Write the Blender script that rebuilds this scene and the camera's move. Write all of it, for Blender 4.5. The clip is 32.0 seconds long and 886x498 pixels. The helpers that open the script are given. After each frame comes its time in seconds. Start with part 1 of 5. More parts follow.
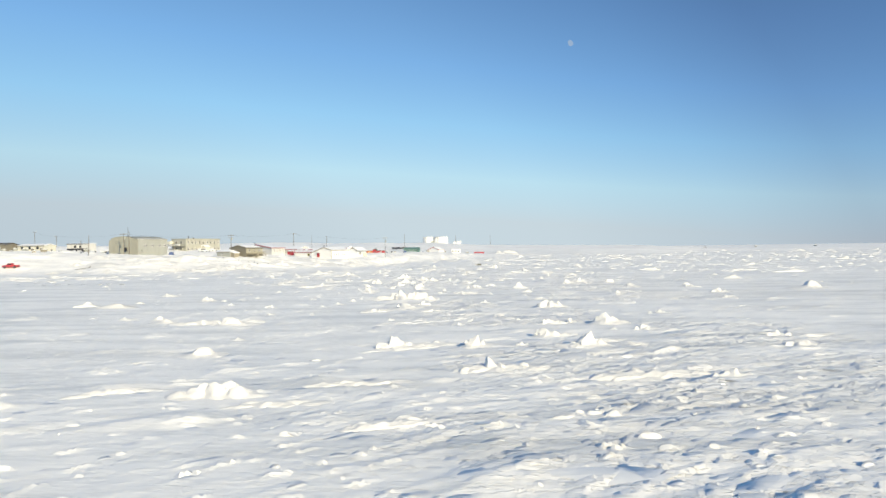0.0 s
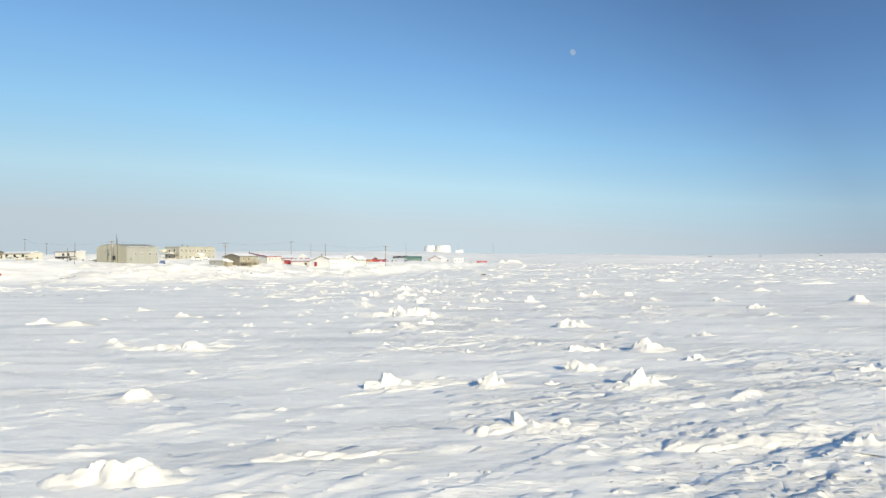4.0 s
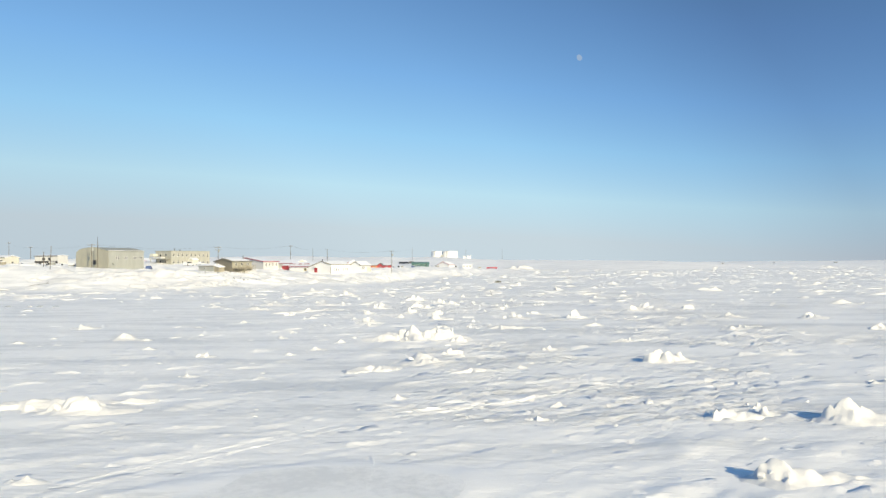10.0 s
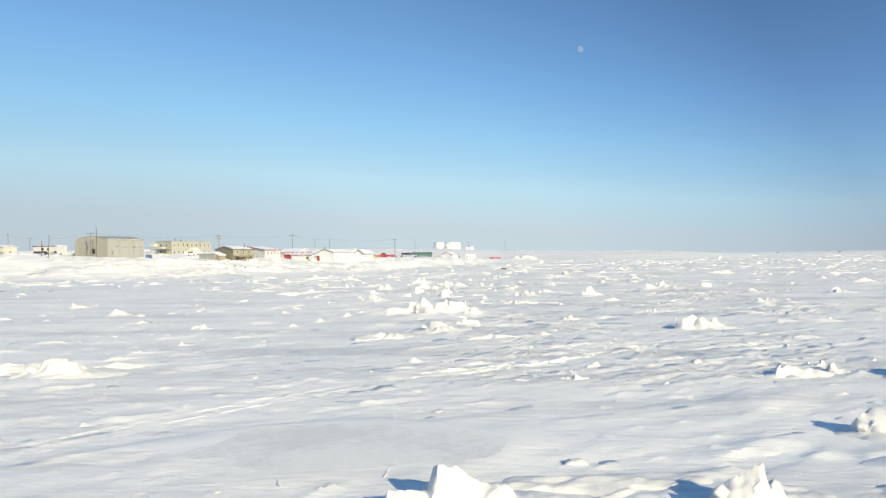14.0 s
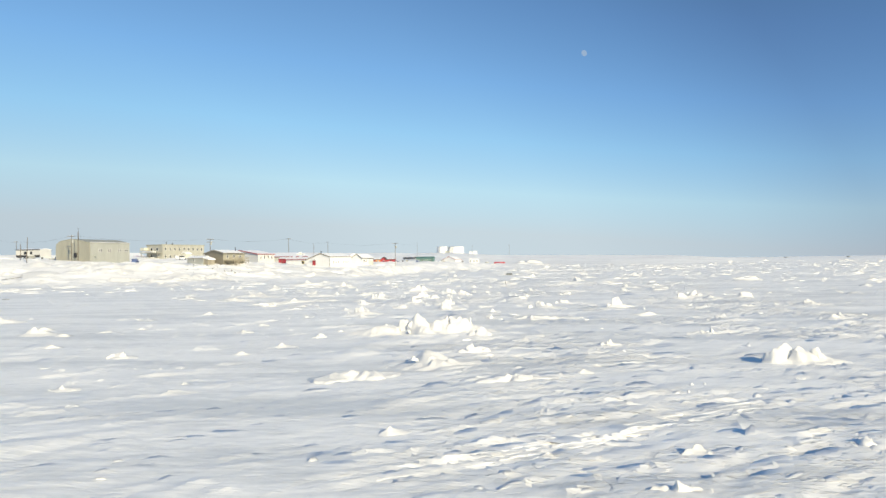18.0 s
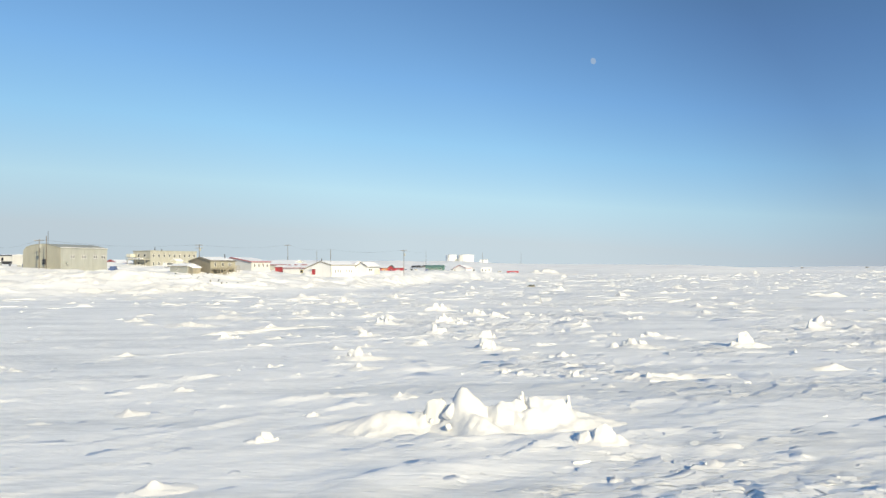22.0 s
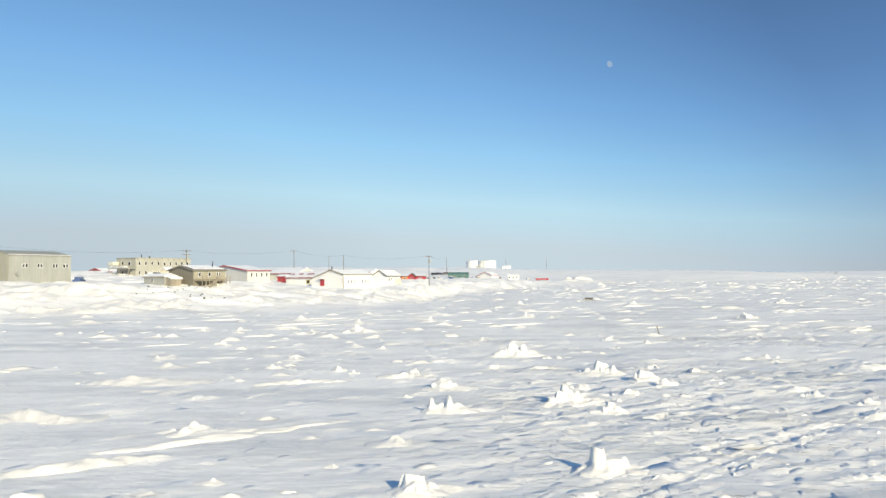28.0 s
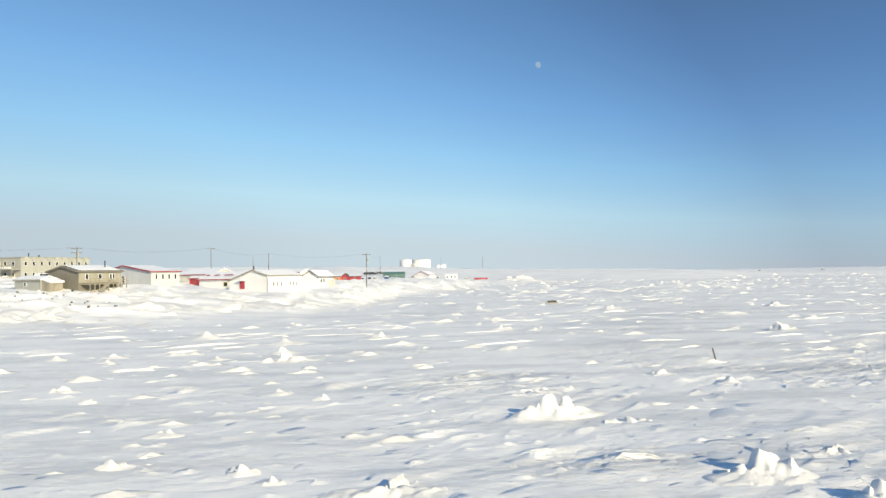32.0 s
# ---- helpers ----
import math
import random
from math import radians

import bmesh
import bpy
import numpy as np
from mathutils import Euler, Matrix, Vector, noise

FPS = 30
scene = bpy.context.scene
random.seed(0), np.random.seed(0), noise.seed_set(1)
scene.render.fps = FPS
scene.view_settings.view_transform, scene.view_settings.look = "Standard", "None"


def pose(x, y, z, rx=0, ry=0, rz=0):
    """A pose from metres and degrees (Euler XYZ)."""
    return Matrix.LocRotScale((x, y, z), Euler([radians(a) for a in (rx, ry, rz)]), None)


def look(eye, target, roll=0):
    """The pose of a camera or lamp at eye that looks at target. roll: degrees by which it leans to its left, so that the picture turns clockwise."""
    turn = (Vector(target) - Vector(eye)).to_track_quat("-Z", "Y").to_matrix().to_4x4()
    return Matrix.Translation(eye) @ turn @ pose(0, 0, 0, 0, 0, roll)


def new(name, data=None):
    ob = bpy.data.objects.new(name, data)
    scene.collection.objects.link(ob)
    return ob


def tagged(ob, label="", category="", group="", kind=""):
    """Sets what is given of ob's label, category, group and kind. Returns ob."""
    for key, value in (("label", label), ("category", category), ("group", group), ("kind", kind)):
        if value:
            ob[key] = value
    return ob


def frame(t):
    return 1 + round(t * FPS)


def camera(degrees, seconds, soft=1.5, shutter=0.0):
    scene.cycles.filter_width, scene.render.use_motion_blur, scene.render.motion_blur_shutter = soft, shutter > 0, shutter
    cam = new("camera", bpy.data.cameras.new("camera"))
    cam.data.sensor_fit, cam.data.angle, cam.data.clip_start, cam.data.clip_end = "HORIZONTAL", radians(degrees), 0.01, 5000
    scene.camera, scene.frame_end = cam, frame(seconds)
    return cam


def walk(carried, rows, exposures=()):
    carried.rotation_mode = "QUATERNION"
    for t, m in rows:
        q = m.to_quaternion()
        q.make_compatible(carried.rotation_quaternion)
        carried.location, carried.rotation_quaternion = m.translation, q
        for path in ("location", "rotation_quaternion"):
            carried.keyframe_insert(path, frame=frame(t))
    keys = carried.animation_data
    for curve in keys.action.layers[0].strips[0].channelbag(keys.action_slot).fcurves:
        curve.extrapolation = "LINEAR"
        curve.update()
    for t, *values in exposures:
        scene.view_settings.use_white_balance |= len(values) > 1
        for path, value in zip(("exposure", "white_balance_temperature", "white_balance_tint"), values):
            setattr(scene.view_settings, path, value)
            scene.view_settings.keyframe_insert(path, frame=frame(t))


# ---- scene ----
cam = camera(62.35, 32.0)

# seconds, x, y, z in metres, then turn to the right, tilt up and lean to the left in degrees
ROWS = [
    (0, 0.00, 0.00, 7.87, 0.01, -0.10, -0.75),
    (0.5, 0.04, 1.68, 7.92, -0.01, 0.01, -0.69),
    (1, 0.09, 3.35, 7.97, -0.02, 0.15, -0.62),
    (1.5, 0.08, 4.99, 8.02, -0.03, 0.25, -0.55),
    (2, -0.01, 6.58, 8.05, -0.03, 0.32, -0.50),
    (2.5, -0.12, 8.12, 8.07, -0.06, 0.37, -0.48),
    (3, -0.26, 9.65, 8.07, -0.02, 0.45, -0.49),
    (3.5, -0.29, 11.24, 8.06, -0.07, 0.53, -0.52),
    (5.5, -0.82, 18.83, 7.84, -0.18, 0.77, -0.65),
    (6, -0.97, 21.17, 7.82, -0.22, 0.87, -0.59),
    (6.5, -1.10, 23.70, 7.83, -0.28, 0.95, -0.54),
    (7, -1.30, 26.22, 7.85, -0.31, 1.04, -0.51),
    (7.5, -1.48, 28.79, 7.87, -0.35, 1.11, -0.46),
    (8, -1.66, 31.31, 7.91, -0.39, 1.20, -0.43),
    (8.5, -1.91, 33.56, 7.96, -0.44, 1.19, -0.40),
    (9, -2.20, 35.39, 7.97, -0.47, 1.16, -0.39),
    (9.5, -2.54, 36.85, 7.93, -0.47, 1.14, -0.41),
    (10, -2.83, 38.02, 7.79, -0.51, 1.07, -0.44),
    (10.5, -3.15, 38.97, 7.52, -0.51, 0.99, -0.49),
    (11, -3.43, 39.77, 7.17, -0.55, 0.93, -0.53),
    (11.5, -3.61, 40.49, 6.80, -0.57, 0.91, -0.59),
    (12, -3.74, 41.06, 6.44, -0.58, 0.84, -0.67),
    (12.5, -3.81, 41.49, 6.09, -0.60, 0.74, -0.74),
    (13, -3.85, 41.84, 5.77, -0.61, 0.65, -0.80),
    (13.5, -3.86, 42.12, 5.47, -0.64, 0.60, -0.80),
    (15.5, -3.76, 45.01, 5.37, -0.67, 0.50, -0.95),
    (16, -3.69, 46.86, 5.37, -0.70, 0.56, -0.92),
    (16.5, -3.64, 48.95, 5.40, -0.72, 0.67, -0.89),
    (17, -3.63, 51.33, 5.43, -0.79, 0.75, -0.86),
    (17.5, -3.69, 53.96, 5.46, -0.83, 0.83, -0.81),
    (18, -3.74, 56.83, 5.48, -0.90, 0.91, -0.77),
    (18.5, -3.83, 59.88, 5.50, -0.96, 1.01, -0.74),
    (19, -4.00, 63.11, 5.55, -1.01, 1.11, -0.72),
    (19.5, -4.24, 66.46, 5.58, -1.09, 1.19, -0.69),
    (20, -4.57, 69.86, 5.62, -1.15, 1.28, -0.63),
    (20.5, -4.93, 73.38, 5.70, -1.23, 1.39, -0.56),
    (21, -5.46, 77.00, 5.78, -1.30, 1.46, -0.49),
    (21.5, -6.03, 80.69, 5.87, -1.38, 1.52, -0.46),
    (22, -6.65, 84.45, 5.97, -1.43, 1.55, -0.44),
    (22.5, -7.28, 88.24, 6.04, -1.51, 1.60, -0.45),
    (23, -7.82, 91.93, 6.01, -1.60, 1.62, -0.49),
    (23.5, -8.32, 95.51, 5.90, -1.72, 1.70, -0.53),
    (24, -8.81, 99.00, 5.74, -1.84, 1.76, -0.57),
    (24.5, -9.27, 102.42, 5.57, -1.94, 1.81, -0.63),
    (25, -9.74, 105.80, 5.41, -2.02, 1.84, -0.68),
    (25.5, -10.31, 109.23, 5.34, -2.12, 1.88, -0.73),
    (27.5, -12.77, 123.30, 6.68, -2.49, 1.96, -0.66),
    (28, -13.42, 126.46, 6.98, -2.56, 2.03, -0.66),
    (28.5, -13.98, 129.55, 7.21, -2.61, 2.00, -0.70),
    (29, -14.57, 132.63, 7.33, -1.34, 1.97, -0.76),
    (29.5, -15.17, 135.80, 7.39, -0.93, 1.97, -0.85),
    (30, -15.68, 139.12, 7.40, 0.26, 1.95, -0.94),
    (30.5, -16.20, 142.49, 7.38, 2.52, 1.93, -1.04),
    (31, -16.69, 145.76, 7.36, 3.11, 1.91, -1.05),
    (31.5, -17.13, 149.10, 7.34, 3.05, 1.91, -1.02),
    (32, -17.48, 152.54, 7.31, 2.95, 1.88, -0.97),
]


def row_pose(x, y, z, turn, tilt, lean):
    return pose(x, y, z, 90 + tilt, 0, -turn) @ pose(0, 0, 0, 0, 0, lean)


walk(cam, [(r[0], row_pose(*r[1:])) for r in ROWS], ((0, 0.16, 7350, 6),))

# ---- light: a low sun behind the camera, clear cold sky ----
SUN_ELEVATION, SUN_AZIMUTH = radians(21), radians(145)
world = bpy.data.worlds.new("world")
scene.world = world
world.use_nodes = True
wn = world.node_tree
wn.nodes.clear()
sky = wn.nodes.new("ShaderNodeTexSky")
sky.sky_type, sky.sun_disc = "NISHITA", False
sky.sun_elevation, sky.sun_rotation = SUN_ELEVATION, SUN_AZIMUTH
sky.altitude, sky.air_density, sky.dust_density, sky.ozone_density = 0, 0.5, 0.0, 3.0
bg = wn.nodes.new("ShaderNodeBackground")
bg.inputs["Strength"].default_value = 1.0
wo = wn.nodes.new("ShaderNodeOutputWorld")
# the sky's own brightness picks the hue of clean cold air above and of ice haze low down
grey = wn.nodes.new("ShaderNodeRGBToBW")
wn.links.new(sky.outputs[0], grey.inputs[0])
span = wn.nodes.new("ShaderNodeMapRange")
span.inputs[1].default_value, span.inputs[2].default_value = 1.2, 6.8
wn.links.new(grey.outputs[0], span.inputs[0])
air = wn.nodes.new("ShaderNodeValToRGB")
stops = ((0.0, (0.086, 0.213, 0.473)), (0.0536, (0.111, 0.27, 0.6)), (0.167, (0.168, 0.395, 0.8)), (0.319, (0.26, 0.54, 0.90)), (0.584, (0.42, 0.665, 0.89)), (1.0, (0.482, 0.602, 0.75)))
while len(air.color_ramp.elements) < len(stops):
    air.color_ramp.elements.new(0.5)
for e, (at, c) in zip(air.color_ramp.elements, stops):
    e.position, e.color = at, (*c, 1)
wn.links.new(span.outputs[0], air.inputs[0])
# clear air scatters least at right angles to the sun, so the eastern sky is deeper than the one facing the sun
ahead = wn.nodes.new("ShaderNodeTexCoord")
towards = wn.nodes.new("ShaderNodeVectorMath")
towards.operation = "DOT_PRODUCT"
wn.links.new(ahead.outputs["Generated"], towards.inputs[0])
towards.inputs[1].default_value = (math.sin(SUN_AZIMUTH) * math.cos(SUN_ELEVATION), math.cos(SUN_AZIMUTH) * math.cos(SUN_ELEVATION), math.sin(SUN_ELEVATION))
half = wn.nodes.new("ShaderNodeMath")
half.operation = "MULTIPLY_ADD"
half.inputs[1].default_value, half.inputs[2].default_value = 0.5, 0.5
wn.links.new(towards.outputs["Value"], half.inputs[0])
scatter = wn.nodes.new("ShaderNodeValToRGB")
stops = ((0.03, (0.885, 0.885, 0.895)), (0.10, (1.03, 1.03, 1.02)), (0.17, (1.02, 1.01, 1.0)), (0.25, (0.88, 0.88, 0.895)), (0.31, (0.735, 0.715, 0.745)), (0.40, (0.775, 0.77, 0.795)), (0.7, (0.82, 0.82, 0.84)), (1.0, (1.2, 1.18, 1.12)))
while len(scatter.color_ramp.elements) < len(stops):
    scatter.color_ramp.elements.new(0.5)
for e, (at, c) in zip(scatter.color_ramp.elements, stops):
    e.position, e.color = at, (*c, 1)
wn.links.new(half.outputs[0], scatter.inputs[0])
tinted = wn.nodes.new("ShaderNodeMix")
tinted.data_type, tinted.blend_type = "RGBA", "MULTIPLY"
tinted.inputs["Factor"].default_value = 1.0
wn.links.new(air.outputs[0], tinted.inputs["A"])
wn.links.new(scatter.outputs[0], tinted.inputs["B"])
wn.links.new(tinted.outputs["Result"], bg.inputs[0])
wn.links.new(bg.outputs[0], wo.inputs[0])

sun = new("sun", bpy.data.lights.new("sun", "SUN"))
sun.data.energy, sun.data.angle, sun.data.color = 5.0, radians(0.5), (0.985, 0.868, 0.648)
to_sun = Vector((math.sin(SUN_AZIMUTH) * math.cos(SUN_ELEVATION), math.cos(SUN_AZIMUTH) * math.cos(SUN_ELEVATION), math.sin(SUN_ELEVATION)))
sun.matrix_world = look(to_sun * 100, (0, 0, 0))


# ---- materials ----
def material(name):
    m = bpy.data.materials.new(name)
    m.use_nodes = True
    return m, m.node_tree, m.node_tree.nodes["Principled BSDF"]


def noise_node(nt, scale, detail=4.0, rough=0.6, vector=None):
    n = nt.nodes.new("ShaderNodeTexNoise")
    n.inputs["Scale"].default_value, n.inputs["Detail"].default_value, n.inputs["Roughness"].default_value = scale, detail, rough
    if vector:
        nt.links.new(vector, n.inputs["Vector"])
    return n


def ramp_node(nt, source, stops):
    r = nt.nodes.new("ShaderNodeValToRGB")
    while len(r.color_ramp.elements) < len(stops):
        r.color_ramp.elements.new(0.5)
    for e, (at, c) in zip(r.color_ramp.elements, stops):
        e.position, e.color = at, (*c, 1)
    nt.links.new(source, r.inputs[0])
    return r


def crust_bump(nt, mp, normal):
    """Torn wind crust: overlapping thin layers whose edges stand up, where the sheet is marked as broken."""
    where = nt.nodes.new("ShaderNodeAttribute")
    where.attribute_name = "broken"
    total = None
    for scale, edges in ((0.9, (0.40, 0.42, 0.55, 0.565, 0.66, 0.675)), (2.3, (0.44, 0.46, 0.58, 0.595, 0.70, 0.715))):
        n = noise_node(nt, scale, 6, 0.62, mp)
        n.inputs["Distortion"].default_value = 0.5
        e = edges
        r = ramp_node(nt, n.outputs[0], [(e[0], (0.0,) * 3), (e[1], (0.4,) * 3), (e[2], (0.3,) * 3), (e[3], (0.75,) * 3), (e[4], (0.62,) * 3), (e[5], (1.0,) * 3)])
        mul = nt.nodes.new("ShaderNodeMath")
        mul.operation = "MULTIPLY"
        nt.links.new(r.outputs[0], mul.inputs[0])
        nt.links.new(where.outputs["Fac"], mul.inputs[1])
        bp = nt.nodes.new("ShaderNodeBump")
        bp.inputs["Strength"].default_value, bp.inputs["Distance"].default_value = 1.0, 0.09 / scale ** 0.7
        nt.links.new(mul.outputs[0], bp.inputs["Height"])
        nt.links.new(normal, bp.inputs["Normal"])
        normal = bp.outputs[0]
    return normal


def snow_material(name, light, dark, grain=0.5, wind=True):
    """Wind-packed snow: streaks along the wind, fine grain, slightly darker glazed patches."""
    m, nt, b = material(name)
    geo = nt.nodes.new("ShaderNodeNewGeometry")
    mp = nt.nodes.new("ShaderNodeMapping")
    mp.inputs["Rotation"].default_value = (0, 0, radians(-28))
    mp.inputs["Scale"].default_value = (0.2, 1.0, 1.0) if wind else (1, 1, 1)
    nt.links.new(geo.outputs["Position"], mp.inputs[0])
    big = noise_node(nt, 0.22, 5, 0.6, mp.outputs[0])
    fine = noise_node(nt, 3.0, 8, 0.68, mp.outputs[0])
    lips = noise_node(nt, 2.8, 7, 0.65, mp.outputs[0])
    lips.noise_type = "RIDGED_MULTIFRACTAL"
    mixed = nt.nodes.new("ShaderNodeMath")
    mixed.operation = "MULTIPLY_ADD"
    nt.links.new(fine.outputs[0], mixed.inputs[0])
    mixed.inputs[1].default_value = 0.6
    nt.links.new(big.outputs[0], mixed.inputs[2])
    col = ramp_node(nt, mixed.outputs[0], [(0.66, dark), (0.84, light)])
    nt.links.new(col.outputs[0], b.inputs["Base Color"])
    rg = ramp_node(nt, mixed.outputs[0], [(0.6, (0.45,) * 3), (0.88, (0.75,) * 3)])
    nt.links.new(rg.outputs[0], b.inputs["Roughness"])
    b.inputs["Specular IOR Level"].default_value = 0.25
    crumb = noise_node(nt, 9.0, 5, 0.7, mp.outputs[0])
    bump2 = nt.nodes.new("ShaderNodeBump")
    bump2.inputs["Strength"].default_value, bump2.inputs["Distance"].default_value = grain, 0.05
    nt.links.new(crumb.outputs[0], bump2.inputs["Height"])
    bump = nt.nodes.new("ShaderNodeBump")
    bump.inputs["Strength"].default_value, bump.inputs["Distance"].default_value = 0.22, 0.05
    nt.links.new(fine.outputs[0], bump.inputs["Height"])
    nt.links.new(bump2.outputs[0], bump.inputs["Normal"])
    bump3 = nt.nodes.new("ShaderNodeBump")
    bump3.inputs["Strength"].default_value, bump3.inputs["Distance"].default_value = 0.3 if wind else 0.4, 0.05
    nt.links.new(lips.outputs[0], bump3.inputs["Height"])
    nt.links.new(bump.outputs[0], bump3.inputs["Normal"])
    nt.links.new(crust_bump(nt, mp.outputs[0], bump3.outputs[0]) if wind else bump3.outputs[0], b.inputs["Normal"])
    return m


def plain_material(name, colour, rough=0.6, metal=0.0, vary=0.12, scale=0.8, streak=False, bump=0.0):
    """Painted, weathered or wooden surface with blotches at two scales."""
    m, nt, b = material(name)
    co = nt.nodes.new("ShaderNodeTexCoord")
    mp = nt.nodes.new("ShaderNodeMapping")
    mp.inputs["Scale"].default_value = (1, 1, 0.15) if streak else (1, 1, 1)
    nt.links.new(co.outputs["Object"], mp.inputs[0])
    n1 = noise_node(nt, scale, 6, 0.65, mp.outputs[0])
    n2 = noise_node(nt, scale * 9, 3, 0.6, mp.outputs[0])
    mix = nt.nodes.new("ShaderNodeMath")
    mix.operation = "MULTIPLY_ADD"
    nt.links.new(n2.outputs[0], mix.inputs[0])
    mix.inputs[1].default_value = 0.4
    nt.links.new(n1.outputs[0], mix.inputs[2])
    lo = tuple(c * (1 - vary) for c in colour)
    hi = tuple(min(1, c * (1 + vary)) for c in colour)
    col = ramp_node(nt, mix.outputs[0], [(0.5, lo), (0.85, hi)])
    nt.links.new(col.outputs[0], b.inputs["Base Color"])
    b.inputs["Roughness"].default_value, b.inputs["Metallic"].default_value = rough, metal
    if bump:
        bn = nt.nodes.new("ShaderNodeBump")
        bn.inputs["Strength"].default_value, bn.inputs["Distance"].default_value = bump, 0.02
        nt.links.new(n2.outputs[0], bn.inputs["Height"])
        nt.links.new(bn.outputs[0], b.inputs["Normal"])
    return m


SNOW = snow_material("snow", (0.93, 0.925, 0.915), (0.735, 0.74, 0.74))
# greyer than the flat snow: dimming of bright sunlit faces put into the colour
DIMMED_HUMMOCK_SNOW = snow_material("dimmed_hummock_snow", (0.78, 0.775, 0.765), (0.68, 0.685, 0.69), 0.35, False)
ICE = snow_material("sea_ice", (0.86, 0.865, 0.87), (0.77, 0.785, 0.795), 0.9, False)
POOL_ICE = snow_material("pool_ice", (0.92, 0.915, 0.905), (0.80, 0.80, 0.795), 1.0, False)
ROOF_SNOW = plain_material("roof_snow", (0.84, 0.85, 0.88), 0.7, 0, 0.04, 0.7, bump=0.4)
TAN_METAL = plain_material("tan_sheet_metal", (0.335, 0.33, 0.28), 0.5, 0, 0.10, 0.35, True)
GREY_METAL = plain_material("grey_sheet_metal", (0.355, 0.366, 0.345), 0.45, 0, 0.10, 0.35, True)
TAN_PAINT = plain_material("tan_siding", (0.395, 0.39, 0.345), 0.6, 0, 0.10, 0.4, True)
BROWN_PAINT = plain_material("brown_siding", (0.20, 0.185, 0.15), 0.6, 0, 0.15, 0.5, True)
BEIGE_PAINT = plain_material("beige_siding", (0.37, 0.35, 0.28), 0.6, 0, 0.10, 0.5, True)
WHITE_PAINT = plain_material("white_siding", (0.74, 0.745, 0.75), 0.55, 0, 0.06, 0.5, True)
CREAM_PAINT = plain_material("cream_siding", (0.58, 0.57, 0.50), 0.55, 0, 0.08, 0.5, True)
PALE_GREY = plain_material("pale_grey_siding", (0.56, 0.56, 0.55), 0.55, 0, 0.08, 0.5, True)
RED_PAINT = plain_material("red_paint", (0.40, 0.045, 0.06), 0.5, 0, 0.2, 1.0, True)
RED_TRIM = plain_material("red_trim", (0.33, 0.08, 0.08), 0.5, 0, 0.15, 1.0)
ORANGE_PAINT = plain_material("orange_paint", (0.60, 0.26, 0.10), 0.55, 0, 0.2, 1.0, True)
GREEN_PAINT = plain_material("green_siding", (0.10, 0.20, 0.18), 0.55, 0, 0.2, 0.6, True)
BLUE_PAINT = plain_material("blue_paint", (0.05, 0.09, 0.22), 0.5, 0, 0.2, 1.0)
YELLOW_PAINT = plain_material("yellow_paint", (0.62, 0.52, 0.16), 0.5, 0, 0.15, 1.0)
TANK_WHITE = plain_material("white_tank_paint", (0.80, 0.80, 0.79), 0.45, 0, 0.05, 0.25, True)
WOOD = plain_material("weathered_wood", (0.29, 0.265, 0.21), 0.75, 0, 0.3, 2.0, True, 0.4)
POLE_WOOD = plain_material("pole_wood", (0.13, 0.11, 0.09), 0.8, 0, 0.3, 2.0, True, 0.4)
DARK_METAL = plain_material("dark_metal", (0.07, 0.07, 0.075), 0.5, 0.6, 0.2, 2.0)
DARK_ROOF = plain_material("dark_roof", (0.10, 0.095, 0.09), 0.7, 0, 0.2, 1.0)
OLIVE = plain_material("olive_canvas", (0.06, 0.06, 0.035), 0.8, 0, 0.25, 3.0)
BARE_ICE = plain_material("bare_dark_ice", (0.20, 0.20, 0.205), 0.35, 0, 0.3, 1.5)
ROCK = plain_material("dark_rubble", (0.10, 0.095, 0.085), 0.85, 0, 0.4, 2.0, bump=0.6)
RUBBER = plain_material("rubber", (0.02, 0.02, 0.02), 0.8, 0, 0.2, 4.0)
CHROME = plain_material("bright_metal", (0.55, 0.55, 0.55), 0.25, 1.0, 0.1, 4.0)

GLASS, _nt, _b = material("window_glass")
_b.inputs["Base Color"].default_value = (0.025, 0.03, 0.04, 1)
_b.inputs["Roughness"].default_value = 0.08


# ---- mesh helpers ----
def mesh_object(name, bm, mat, parent=None, label="", smooth=False):
    me = bpy.data.meshes.new(name)
    bm.normal_update()
    bm.to_mesh(me)
    bm.free()
    me.materials.append(mat)
    if smooth:
        me.shade_smooth()
    ob = new(name, me)
    if parent:
        ob.parent = parent
    if label:
        ob["label"] = label
    return ob


def part(name, bm, mat, parent, label="", smooth=False):
    return mesh_object(name, bm, mat, parent, label, smooth)


def thing(name, x, y, z, rz, label, category, group=""):
    ob = new(name)
    ob.matrix_world = pose(x, y, z, 0, 0, rz)
    return tagged(ob, label, category, group)


def box(x0, x1, y0, y1, z0, z1, bevel=0.0, bm=None):
    bm = bm or bmesh.new()
    vs = [bm.verts.new(c) for c in ((x0, y0, z0), (x1, y0, z0), (x1, y1, z0), (x0, y1, z0), (x0, y0, z1), (x1, y0, z1), (x1, y1, z1), (x0, y1, z1))]
    for f in ((0, 3, 2, 1), (4, 5, 6, 7), (0, 1, 5, 4), (1, 2, 6, 5), (2, 3, 7, 6), (3, 0, 4, 7)):
        bm.faces.new([vs[i] for i in f])
    if bevel:
        bmesh.ops.bevel(bm, geom=bm.edges[:], offset=bevel, segments=1, affect="EDGES")
    return bm


